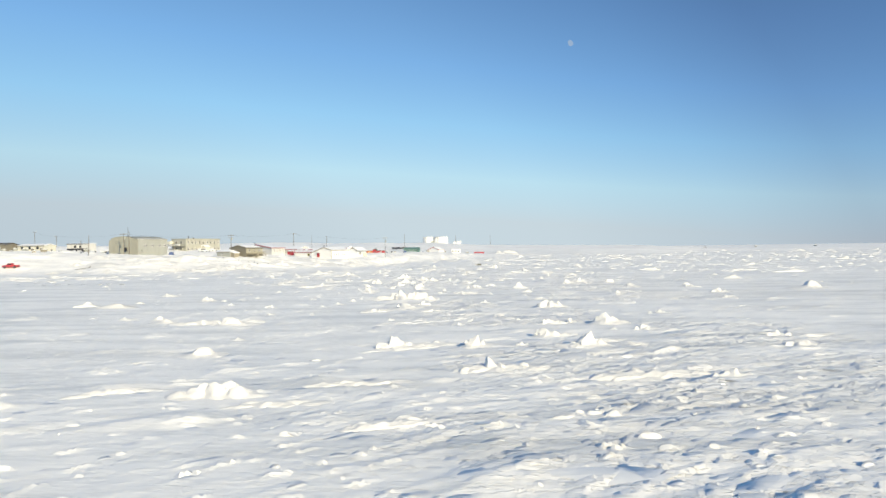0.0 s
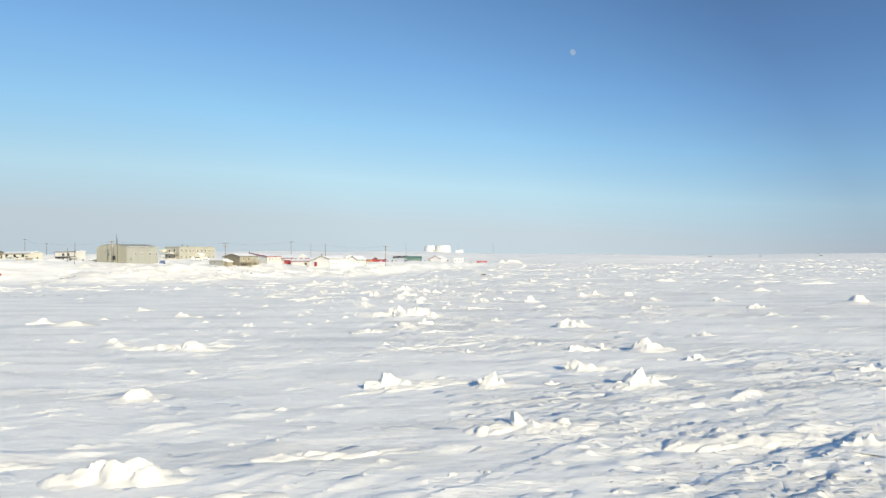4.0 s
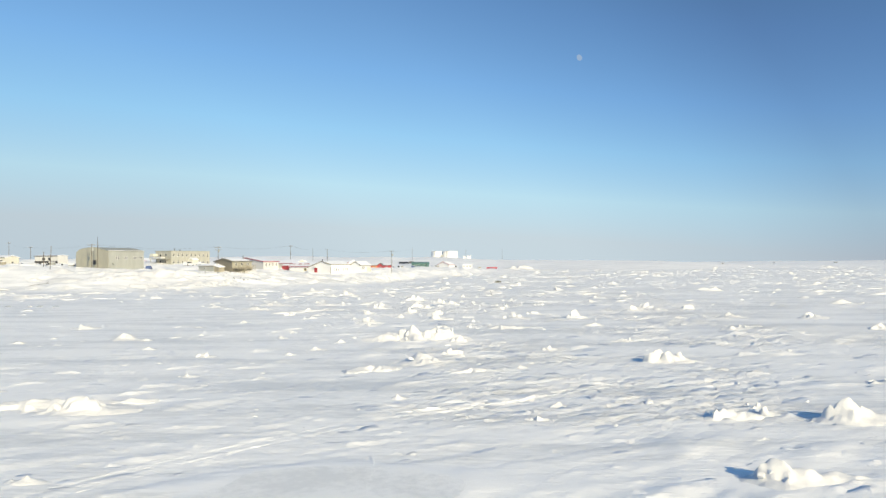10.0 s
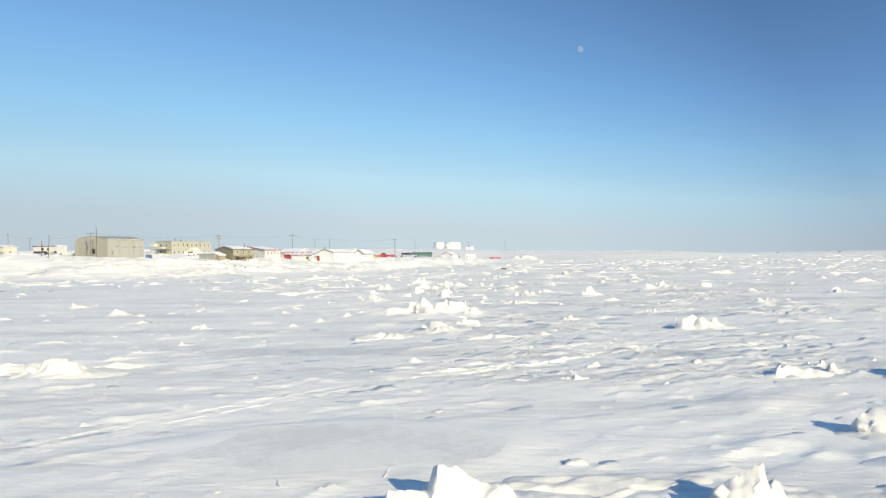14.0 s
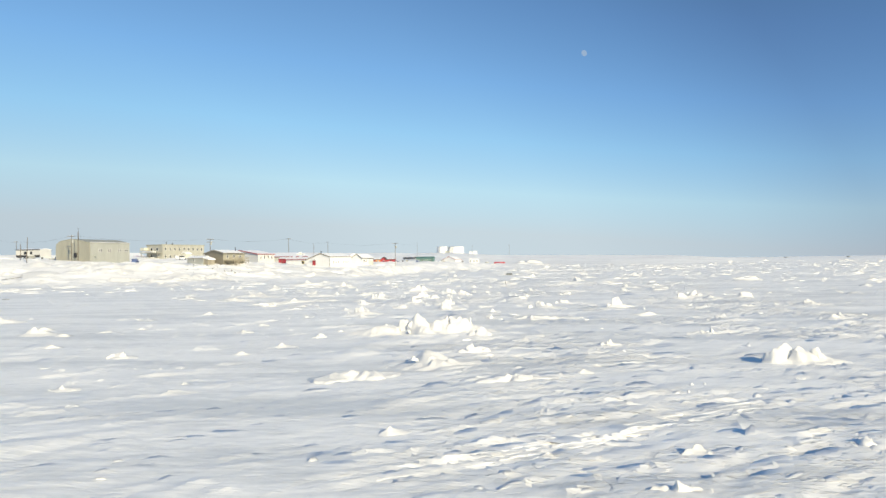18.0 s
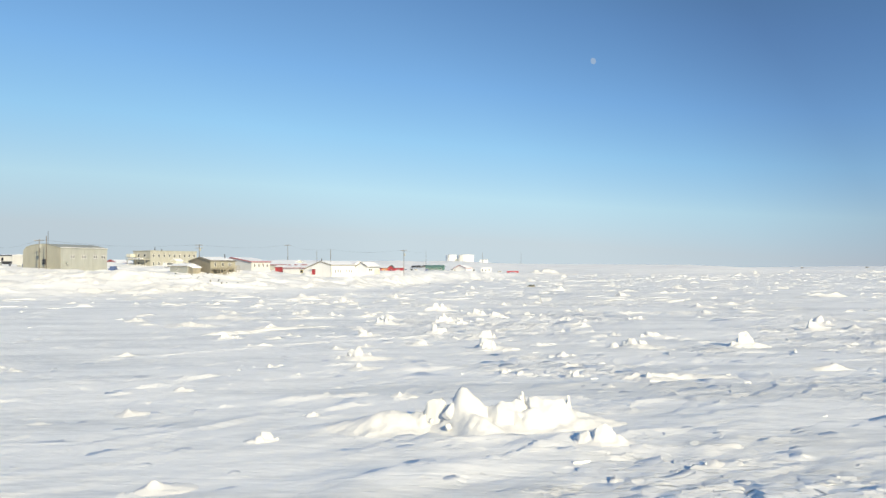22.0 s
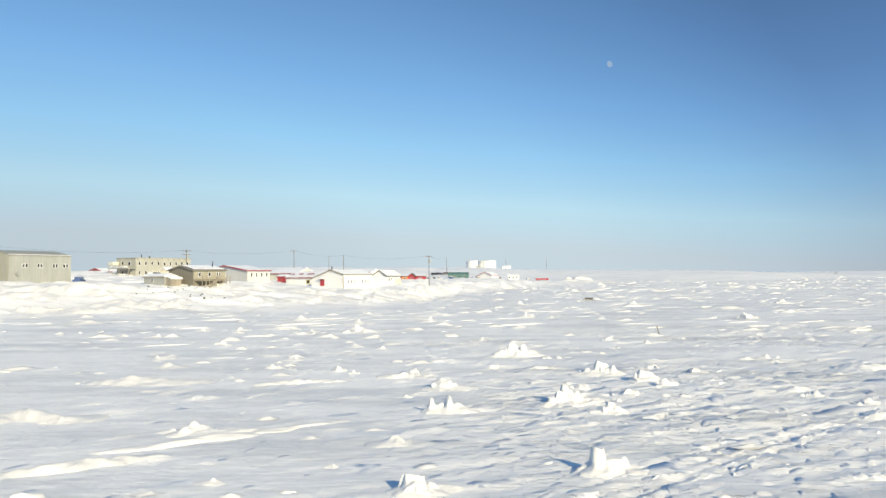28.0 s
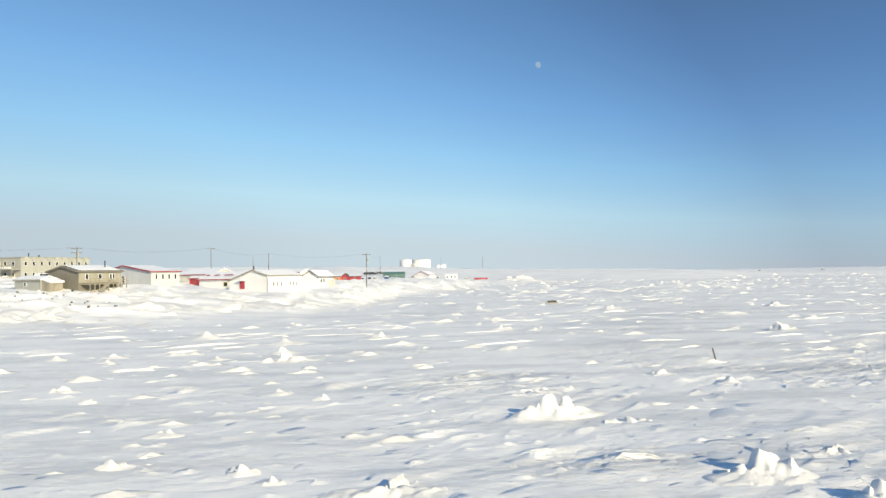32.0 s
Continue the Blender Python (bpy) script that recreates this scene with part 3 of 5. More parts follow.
def heap_mesh(w, d, blocks, seed, x, y, turn, fine, drifted=1.0):
    """Blocks of ice under wind-packed snow. Each block: along, across, height, length, depth, turn, lean of its top, roundness."""
    r = np.random.RandomState(seed)
    nu, nv = (150, 90) if w > 7 and fine else (92, 58) if fine else (44, 28)
    lx, ly = np.meshgrid(np.linspace(-0.8 * w, 0.95 * w, nu), np.linspace(-0.8 * d, 0.8 * d, nv))
    wx = lx + 0.05 * w * lattice(lx / w * 4 + seed, ly / w * 4, 71) + 0.02 * w * lattice(lx / w * 11, ly / w * 11 + seed, 73)
    wy = ly + 0.05 * w * lattice(lx / w * 4 + seed * 1.7, ly / w * 4, 72) + 0.02 * w * lattice(lx / w * 11, ly / w * 11 + seed, 74)
    snow, ice = np.zeros_like(lx), np.zeros_like(lx)
    lee = -1.0 if r.rand() < 0.3 and drifted == 1.0 else 1.0
    worn = sum(b[7] for b in blocks) / len(blocks)
    for px, py, h, bl, bd, t, lean, soft in blocks:
        t = radians(t)
        a, b = wx - px, wy - py
        e1, e2 = (a * math.cos(t) + b * math.sin(t)) / (bl * 0.5), (b * math.cos(t) - a * math.sin(t)) / (bd * 0.5)
        q = np.zeros_like(a)
        for k in range(6):
            g = 2 * math.pi * (k + r.uniform(-0.3, 0.3)) / 6
            q = np.maximum(q, (e1 * math.cos(g) + e2 * math.sin(g)) / r.uniform(0.8, 1.1))
        ridge = r.uniform(-0.5, 0.5)
        top = h * (1 + lean * e1 - 0.45 * np.abs(e2 - ridge * e1) + 0.06 * lattice(e1 * 3 + seed, e2 * 3, 75))
        block = np.minimum(top, h * (1.2 - q) * r.uniform(1.6, 4.0))
        bell = h * (0.25 * np.clip(1 - 0.7 * np.hypot(e1, e2), 0, 1) + 0.75 * np.exp(-1.1 * (e1 * e1 + e2 * e2)))
        ice = np.maximum(ice, np.clip(soft * bell + (1 - soft) * block, 0, None))
        # drifted skirt with a long tail downwind
        s = a * lee
        reach = np.where(s > 0, bl * 0.6 + 4.5 * drifted * h, bl * 0.6 + 2.0 * drifted * h)
        skirt = np.clip(1 - np.hypot(s / reach, b / (bd * 0.6 + (1.4 + 0.6 * r.rand()) * drifted * h)), 0, 1)
        snow = rounded_max(snow, (0.62 + 0.15 * soft) * h * skirt ** 1.35, 0.08 * h)
    z = rounded_max(snow, ice, 0.02)
    peak = max(b[2] for b in blocks)
    z = z + (1.1 - worn) * peak * 0.05 * lattice(lx / 0.23 + seed, ly / 0.23, 76) * ease(0.05 * peak, 0.3 * peak, z)
    z = z + (1.1 - worn) * 0.03 * lattice(lx / 0.6, ly / 0.35 + seed, 78) * ease(0.0, 0.06, z)
    edge = np.maximum(np.abs(lx / w - 0.075) / 0.875, np.abs(ly) / (0.8 * d))
    z = z * ease(1.0, 0.8, edge) - 0.04 * ease(0.05, 0.0, z) - 0.25 * ease(0.86, 1.0, edge)
    lx, ly, z = lx.ravel(), ly.ravel(), z.ravel()
    c, s = math.cos(radians(turn)), math.sin(radians(turn))
    lift = ground_height(x + lx * c - ly * s, y + lx * s + ly * c) - gz(x, y)
    i = (np.arange(nv - 1)[:, None] * nu + np.arange(nu - 1)[None]).ravel()
    me = bpy.data.meshes.new("mound")
    me.from_pydata(np.stack([lx, ly, z + lift], 1).tolist(), [], np.stack([i, i + 1, i + nu + 1, i + nu], 1).tolist())
    me.materials.append(DIMMED_HUMMOCK_SNOW)
    me.shade_smooth()
    me.set_sharp_from_angle(angle=radians(38))
    return me


def slab_mesh(sx, sy, sz, seed):
    """One broken slab of sea ice with chipped corners."""
    r = random.Random(seed)
    bm = bmesh.new()
    k = r.randint(5, 7)
    low, top = [], []
    for i in range(k):
        t = 2 * math.pi * (i + r.uniform(-0.25, 0.25)) / k
        rr = r.uniform(0.6, 1.15)
        low.append(bm.verts.new((sx / 2 * rr * math.cos(t), sy / 2 * rr * math.sin(t), -sz / 2 + r.uniform(-0.1, 0.1) * sz)))
        top.append(bm.verts.new((sx / 2 * rr * r.uniform(0.82, 0.98) * math.cos(t), sy / 2 * rr * r.uniform(0.82, 0.98) * math.sin(t), sz / 2 + r.uniform(-0.16, 0.16) * sz)))
    bm.faces.new(low[::-1])
    bm.faces.new(top)
    for i in range(k):
        bm.faces.new((low[i], low[(i + 1) % k], top[(i + 1) % k], top[i]))
    bmesh.ops.bevel(bm, geom=bm.edges[:], offset=min(sx, sy, sz) * 0.10, segments=2, affect="EDGES")
    return bm


_count = 0


def hummock(x, y, w, h, jag, slabs, label, blocks=None, d=None, turn=4):
    """A drift with blocks of ice in it, and a few loose slabs leaning on them."""
    global _count
    _count += 1
    d = d or min(max(w * rng.uniform(0.5, 0.75), h * 1.6), 4.5)
    y = y + d * 0.3
    turn = rng.uniform(-4, 22) if blocks is None else turn
    ob = thing("ice_hummock", x, y, gz(x, y), turn, label, "ice hummock", "hummocks on the sea ice")
    drifted = 0.45
    if blocks is None:
        blocks, drifted = [], 1.0
        h = h * (0.75 if h < 0.7 else 0.9)
        for i in range(3 + int(6 * jag)):
            px = rng.uniform(-0.08, 0.08) * w if i == 0 else rng.uniform(-0.40, 0.34) * w
            bh = h * (1.0 if i == 0 else rng.uniform(0.25, 0.8)) * (1 - 0.9 * abs(px) / w)
            bl = max(bh * rng.uniform(0.9, 2.4), w * rng.uniform(0.05, 0.14))
            blocks.append((px, rng.uniform(-0.16, 0.16) * d, bh, bl, bl * rng.uniform(0.5, 1.0), rng.uniform(-40, 40), rng.uniform(-0.55, 0.55), max(0.0, 1 - jag * rng.uniform(0.9, 1.8))))
    mound = new("mound", heap_mesh(w, d, blocks, 100 + _count, x, y, turn, y < 190 and abs(x + 4) < 26 and w * h > 0.7, drifted))
    mound.parent = ob
    for i in range(slabs):
        px, py, bh, bl, bd = blocks[i % len(blocks)][:5]
        size = bh * rng.uniform(0.3, 0.55)
        sl = part("ice_slab", slab_mesh(size * rng.uniform(0.8, 1.5), size * rng.uniform(0.6, 0.9), size * rng.uniform(0.4, 0.7), 1000 + _count * 10 + i), DIMMED_HUMMOCK_SNOW if rng.random() < 0.6 else ICE, ob)
        sx = px + rng.choice((-1, 1)) * bl * rng.uniform(0.35, 0.6)
        sl.matrix_local = pose(sx, py - bd * rng.uniform(0.0, 0.4), bh * rng.uniform(0.3, 0.55), rng.uniform(-50, 20), rng.uniform(-55, 55), rng.uniform(-60, 60))
    return ob


def mound_hummock(x, y, w, h):
    return hummock(x, y, w, h, 0.55, 1, "jagged snow-covered ice hummock with a drifted foot")


def blocky_hummock(x, y, w, h):
    return hummock(x, y, w, h, 0.85, 3 if w > 3.5 else 2, "pile of broken upended ice slabs half buried in snow")


def smooth_hummock(x, y, w, h):
    return hummock(x, y, w, h, 0.15, 0, "low rounded hummock smoothed by drifted snow")


def long_drift(x, y, length, h, turn, slabs=0):
    """A long bank of drifted snow with a sharp crest, highest near one end."""
    blocks = []
    for k in range(7):
        f = k / 6 - 0.5
        rise = h * (1.0 - 1.2 * abs(f + 0.12)) * rng.uniform(0.75, 1.05)
        blocks.append((f * length, rng.uniform(-0.06, 0.06) * length, rise, length * rng.uniform(0.22, 0.4), h * rng.uniform(1.8, 3.2), rng.uniform(-10, 10), rng.uniform(-0.2, 0.2), rng.uniform(0.5, 1.0)))
    return hummock(x, y - 0.6 * h, length * 1.15, h, 0.4, slabs, "long bank of wind-drifted snow with a sharp crest", blocks, max(4.5 * h, 1.6), turn)


# long banks beside the way
for drift_spot in ((-23.8, 158.5, 9.0, 0.3, 28), (-35.4, 174.0, 6.5, 0.6, 6), (-35.4, 161.9, 5.0, 0.6, 0), (-28.4, 153.2, 5.0, 0.35, 30), (-24.6, 174.4, 4.8, 0.3, 16), (-18.1, 176.8, 3.0, 0.42, 8, 1), (-18.0, 40.4, 4.4, 0.28, 22), (-8.3, 37.0, 4.4, 0.26, 14), (-4.9, 42.5, 5.2, 0.26, 13), (-2.3, 32.2, 3.6, 0.3, 24), (3.8, 46.6, 5.0, 0.35, 6), (12.4, 43.9, 6.0, 0.45, 8, 2), (-2.6, 57.6, 7.5, 0.2, 30), (-0.7, 59.6, 5.0, 0.3, 5), (-8.3, 91.1, 3.6, 0.5, 22), (-1.0, 89.6, 3.0, 0.3, 22), (4.6, 124.2, 5.2, 0.4, 9, 1), (-24.3, 78.1, 7.0, 0.5, 6)):
    long_drift(*drift_spot)

# the hummocks that the way passes closest, block by block
# a block: along, across, height, length, depth, turn, lean of its top, roundness
hummock(-5.4, 110.9, 7.2, 1.6, 0.8, 9, "large ice ridge with one tall spire and a deep snow drift", ((-2.75, 0.1, 0.62, 0.8, 0.9, 10, 0.2, 0.2), (-2.15, 0.3, 1.12, 0.62, 0.7, 25, 0.25, 0.0), (-1.75, 0.1, 1.0, 0.5, 0.6, -20, -0.1, 0.1), (-1.1, 0.0, 1.6, 1.4, 1.5, 5, 0.0, 0.85), (-0.9, -0.7, 0.7, 1.7, 1.2, 0, 0.0, 0.9), (-0.35, 0.1, 0.85, 0.9, 0.9, 0, 0.3, 0.1), (0.4, 0.1, 1.05, 1.3, 1.1, 8, 0.02, 0.0), (0.85, 0.4, 1.22, 0.5, 0.5, 30, 0.1, 0.0), (1.15, -0.3, 0.8, 1.6, 1.0, -5, 0.0, 0.4), (1.75, 0.1, 1.08, 1.35, 1.1, -10, -0.04, 0.05), (2.55, 0.2, 1.15, 0.26, 0.4, 10, -0.1, 0.0), (2.4, -0.2, 0.75, 0.9, 0.9, 0, -0.3, 0.3)), 4.4)
hummock(-9.4, 111.3, 3.8, 0.75, 0.1, 0, "smooth lens-shaped snow drift beside the ice ridge", ((0.0, 0.0, 0.7, 2.9, 1.7, 0, 0.0, 1.0), (-0.9, 0.0, 0.42, 1.6, 1.2, 0, 0.0, 1.0), (0.9, 0.0, 0.5, 1.6, 1.2, 0, 0.0, 1.0)), 2.6)
hummock(-2.1, 109.0, 2.4, 0.65, 0.5, 1, "small snow-covered ice hummock beside the large ridge", ((0.1, 0.0, 0.65, 0.8, 0.8, 0, 0.0, 0.3), (-0.4, 0.1, 0.42, 0.6, 0.6, 20, 0.2, 0.3), (0.5, -0.1, 0.35, 0.9, 0.7, 0, -0.2, 0.6)), 1.6)
hummock(-15.3, 163.6, 3.8, 0.85, 0.5, 1, "snow drift with two upright ice blocks standing in it", ((-0.6, -0.1, 0.72, 0.42, 0.5, 10, 0.1, 0.1), (0.35, -0.1, 0.84, 0.55, 0.6, -10, -0.1, 0.0), (-0.1, 0.1, 0.42, 1.3, 0.9, 0, 0.0, 0.6), (0.9, 0.1, 0.35, 1.2, 0.9, 0, -0.2, 0.8)), 2.2)
hummock(-9.1, 152.3, 2.2, 0.95, 0.5, 1, "upright ice block with a low broken foot in the snow", ((-0.1, 0.0, 0.95, 0.6, 0.6, 10, 0.05, 0.0), (0.2, 0.05, 0.45, 1.1, 0.8, 0, 0.0, 0.3), (0.75, 0.0, 0.45, 0.45, 0.5, 30, 0.1, 0.1)), 1.6)
hummock(14.3, 139.4, 2.6, 0.95, 0.5, 1, "low drift with one big tooth of ice", ((0.1, 0.0, 1.05, 1.0, 0.8, -8, 0.12, 0.1), (-0.6, 0.1, 0.4, 0.7, 0.6, 20, 0.0, 0.3), (0.7, 0.0, 0.3, 0.9, 0.8, 0, -0.2, 0.6)), 1.8)
hummock(9.1, 63.4, 4.8, 0.8, 0.6, 2, "peaked ice hummock with a broken edge and a long drifted tail", ((-0.5, 0.0, 0.8, 1.1, 1.1, 0, 0.1, 0.5), (-1.05, 0.0, 0.62, 0.5, 0.6, 20, 0.2, 0.0), (0.3, 0.0, 0.5, 1.6, 1.1, 0, -0.1, 0.9), (1.4, 0.0, 0.26, 1.8, 0.9, 0, 0.0, 1.0)), 2.6)
hummock(11.2, 73.9, 4.6, 0.6, 0.5, 1, "low drift trailing behind a few ice blocks", ((-1.1, -0.1, 0.6, 0.45, 0.5, 10, 0.2, 0.0), (-0.5, 0.1, 0.5, 1.0, 0.8, 0, -0.1, 0.5), (0.4, 0.1, 0.34, 1.8, 0.9, 0, 0.0, 0.9), (1.7, 0.3, 0.5, 0.5, 0.5, 30, 0.1, 0.1)), 2.0)
hummock(13.7, 94.4, 4.4, 0.9, 0.8, 2, "heap of broken ice blocks in drifted snow", ((-1.1, 0.0, 0.7, 0.6, 0.7, 15, 0.2, 0.0), (-0.5, 0.15, 0.9, 0.8, 0.8, -15, 0.1, 0.0), (0.3, -0.1, 0.85, 1.3, 1.1, 0, -0.05, 0.3), (1.3, -0.1, 0.75, 0.45, 0.5, 30, 0.0, 0.0), (0.9, 0.1, 0.5, 1.4, 1.0, 0, 0.0, 0.6)), 2.6)
hummock(-12.4, 38.6, 6.0, 0.95, 0.6, 4, "broad heap of rounded ice blocks sunk in drifted snow", ((-1.2, 0.0, 0.5, 1.2, 0.9, 0, 0.1, 0.5), (-0.5, 0.3, 0.7, 1.0, 0.9, 20, 0.0, 0.3), (0.2, 0.1, 0.8, 0.7, 0.8, -10, 0.1, 0.3), (0.8, 0.3, 0.8, 0.8, 0.7, 10, 0.0, 0.3), (1.3, -0.1, 0.6, 1.0, 0.9, 0, -0.1, 0.5), (-1.9, -0.3, 0.38, 1.1, 0.9, 0, 0.0, 0.7)), 3.2)
blocky_hummock(7.4, 33.2, 4.2, 0.26)
blocky_hummock(0.9, 39.7, 3.0, 0.18)
mound_hummock(17.2, 42.7, 5.5, 0.44)
smooth_hummock(12.0, 45.4, 2.8, 0.22)
blocky_hummock(3.2, 46.1, 5.7, 0.74)
mound_hummock(-18.8, 54.5, 5.1, 0.76)
blocky_hummock(27.7, 56.1, 3.5, 0.55)
blocky_hummock(11.1, 57.2, 3.5, 1.00)
blocky_hummock(2.3, 57.7, 2.6, 0.85)
blocky_hummock(-3.8, 58.0, 2.8, 0.9)
blocky_hummock(6.1, 58.4, 1.4, 0.31)
blocky_hummock(28.7, 62.2, 2.9, 0.53)
smooth_hummock(-18.3, 64.3, 1.5, 0.37)
mound_hummock(18.7, 67.3, 3.6, 0.63)
blocky_hummock(-3.4, 69.4, 2.9, 0.06)
smooth_hummock(31.0, 70.0, 3.2, 0.38)
blocky_hummock(6.1, 72.6, 4.3, 0.10)
smooth_hummock(-9.8, 72.7, 1.7, 0.07)
hummock(16.2, 72.6, 4.4, 1.1, 0.6, 2, "tall pyramid of drifted ice with a bright smooth face", ((0.0, 0.0, 1.1, 1.5, 1.3, 0, 0.05, 0.55), (-0.8, 0.0, 0.72, 0.7, 0.7, 20, 0.3, 0.0), (0.9, 0.0, 0.7, 1.2, 1.0, 0, -0.2, 0.6), (-0.3, -0.4, 0.5, 1.4, 0.9, 0, 0.0, 0.8)), 3.0)
blocky_hummock(1.6, 73.9, 1.9, 0.23)
mound_hummock(-22.2, 75.7, 7.3, 0.92)
blocky_hummock(13.2, 76.4, 1.3, 0.35)
mound_hummock(2.9, 77.2, 1.2, 0.29)
blocky_hummock(7.8, 77.8, 1.5, 0.23)
smooth_hummock(-30.1, 79.2, 3.6, 0.69)
smooth_hummock(-5.8, 80.2, 1.3, 0.32)
mound_hummock(-32.4, 82.7, 2.8, 0.67)
smooth_hummock(-36.7, 83.7, 3.3, 0.49)
mound_hummock(24.7, 84.2, 4.1, 0.63)
mound_hummock(16.3, 87.3, 2.1, 0.14)
blocky_hummock(6.3, 87.9, 2.0, 0.16)
smooth_hummock(-21.3, 88.8, 1.1, 0.35)
smooth_hummock(2.3, 91.6, 1.1, 0.27)
mound_hummock(-5.0, 93.8, 5.8, 0.89)
mound_hummock(-23.8, 99.5, 2.6, 0.51)
blocky_hummock(-2.7, 99.6, 2.8, 0.54)
mound_hummock(-16.6, 100.3, 2.5, 0.26)
mound_hummock(26.5, 101.1, 2.9, 0.21)
blocky_hummock(5.9, 102.5, 2.0, 0.46)
smooth_hummock(-15.1, 103.7, 2.0, 0.41)
mound_hummock(41.3, 105.8, 3.3, 0.64)
smooth_hummock(-51.7, 106.1, 2.6, 0.87)
blocky_hummock(0.9, 106.5, 3.2, 0.28)
mound_hummock(14.5, 109.5, 2.3, 0.55)
blocky_hummock(-13.6, 109.9, 1.2, 0.38)
mound_hummock(-36.8, 113.3, 4.6, 0.78)
mound_hummock(-12.8, 114.4, 1.1, 0.25)
smooth_hummock(-20.8, 114.6, 2.0, 0.43)
smooth_hummock(-9.5, 118.7, 1.8, 0.39)
smooth_hummock(28.5, 119.3, 2.9, 0.64)
mound_hummock(45.4, 119.5, 3.1, 0.93)
smooth_hummock(-20.8, 120.3, 2.3, 0.28)
smooth_hummock(30.3, 122.3, 2.6, 0.51)
smooth_hummock(3.2, 123.2, 2.0, 0.66)
blocky_hummock(-0.4, 124.6, 2.2, 0.53)
smooth_hummock(-15.9, 125.7, 1.3, 0.18)
mound_hummock(63.2, 125.7, 7.2, 1.44)
blocky_hummock(-4.1, 126.7, 1.4, 0.23)
smooth_hummock(-48.2, 127.4, 4.3, 0.70)
smooth_hummock(-33.8, 127.7, 2.5, 0.40)
smooth_hummock(-12.9, 127.8, 2.1, 0.54)
blocky_hummock(-7.9, 128.9, 1.1, 0.07)
mound_hummock(-18.5, 129.0, 2.4, 0.28)
mound_hummock(-13.8, 132.6, 3.3, 0.79)
mound_hummock(0.0, 134.1, 2.8, 0.45)
mound_hummock(45.8, 135.6, 5.5, 0.94)
mound_hummock(35.1, 137.5, 5.3, 0.83)
blocky_hummock(-4.9, 137.8, 2.9, 0.92)
blocky_hummock(6.2, 138.6, 4.3, 0.84)
smooth_hummock(-16.0, 138.6, 1.3, 0.40)
smooth_hummock(-14.1, 140.3, 1.6, 0.35)
smooth_hummock(-23.4, 141.6, 1.2, 0.28)
mound_hummock(-9.9, 141.7, 1.7, 0.60)
blocky_hummock(-4.8, 146.5, 2.5, 0.82)
smooth_hummock(-7.3, 147.3, 1.3, 0.24)
mound_hummock(9.6, 147.8, 3.2, 0.62)
mound_hummock(-27.2, 147.9, 2.8, 0.61)
mound_hummock(6.8, 148.8, 2.1, 0.41)
blocky_hummock(-15.4, 149.8, 2.1, 0.69)
smooth_hummock(-22.4, 150.9, 1.5, 0.28)
mound_hummock(26.3, 152.6, 4.2, 0.85)
mound_hummock(2.7, 152.8, 2.6, 0.34)
smooth_hummock(29.7, 153.2, 3.4, 0.69)
smooth_hummock(-18.8, 153.3, 1.1, 0.18)
mound_hummock(35.0, 155.3, 5.3, 0.90)
smooth_hummock(-16.9, 156.5, 1.8, 0.47)
smooth_hummock(-26.5, 158.3, 3.5, 0.50)
blocky_hummock(29.5, 159.0, 4.0, 0.93)
smooth_hummock(5.7, 159.4, 2.5, 0.48)
smooth_hummock(-33.8, 161.3, 1.9, 0.41)
blocky_hummock(-6.6, 163.7, 1.9, 0.61)
mound_hummock(7.0, 165.6, 2.1, 0.45)
blocky_hummock(-8.6, 166.4, 2.5, 0.93)
blocky_hummock(-5.7, 167.2, 0.9, 0.16)
blocky_hummock(-1.9, 167.9, 2.0, 0.24)
blocky_hummock(13.3, 168.1, 3.1, 0.49)
blocky_hummock(5.3, 168.3, 2.1, 0.47)
smooth_hummock(-17.6, 168.7, 1.2, 0.25)
blocky_hummock(-4.6, 169.1, 1.5, 0.36)
mound_hummock(-15.5, 171.4, 2.6, 0.70)
smooth_hummock(-46.3, 171.4, 3.5, 0.56)
blocky_hummock(-7.1, 171.6, 1.9, 0.37)
blocky_hummock(-1.8, 172.6, 1.1, 0.50)
smooth_hummock(-34.2, 174.6, 6.0, 0.27)
blocky_hummock(-2.4, 174.7, 1.5, 0.70)
blocky_hummock(23.5, 175.9, 3.6, 0.71)
blocky_hummock(-17.8, 177.4, 2.2, 0.60)
blocky_hummock(-4.8, 177.5, 3.3, 0.88)
blocky_hummock(1.6, 178.0, 1.3, 0.41)
mound_hummock(-22.1, 178.5, 2.1, 0.39)
blocky_hummock(-23.7, 180.2, 0.8, 0.49)
blocky_hummock(-0.3, 180.6, 3.1, 0.31)
mound_hummock(-28.9, 181.2, 1.7, 0.44)
smooth_hummock(-37.1, 181.7, 4.1, 0.59)
mound_hummock(9.5, 185.5, 3.3, 0.52)
smooth_hummock(-28.6, 187.0, 1.7, 0.48)
blocky_hummock(-6.7, 187.3, 3.1, 0.37)
smooth_hummock(-40.9, 188.2, 3.0, 0.56)
mound_hummock(32.1, 188.6, 2.9, 0.42)
hummock(-9.9, 188.6, 5.0, 1.1, 0.6, 2, "broad snow-covered hummock with two sharp peaks of ice", ((-0.55, 0.0, 1.1, 1.0, 0.9, 10, 0.15, 0.4), (0.45, 0.1, 1.05, 0.8, 0.8, -10, -0.2, 0.3), (0.0, -0.3, 0.6, 1.6, 1.0, 0, 0.0, 0.8), (-1.4, 0.0, 0.5, 1.3, 1.0, 0, 0.3, 0.7), (1.3, 0.1, 0.45, 1.2, 0.9, 20, -0.2, 0.5)), 3.2)
smooth_hummock(27.6, 190.9, 3.6, 0.81)
blocky_hummock(-22.5, 196.3, 1.0, 0.40)
mound_hummock(-36.3, 196.5, 1.5, 0.43)
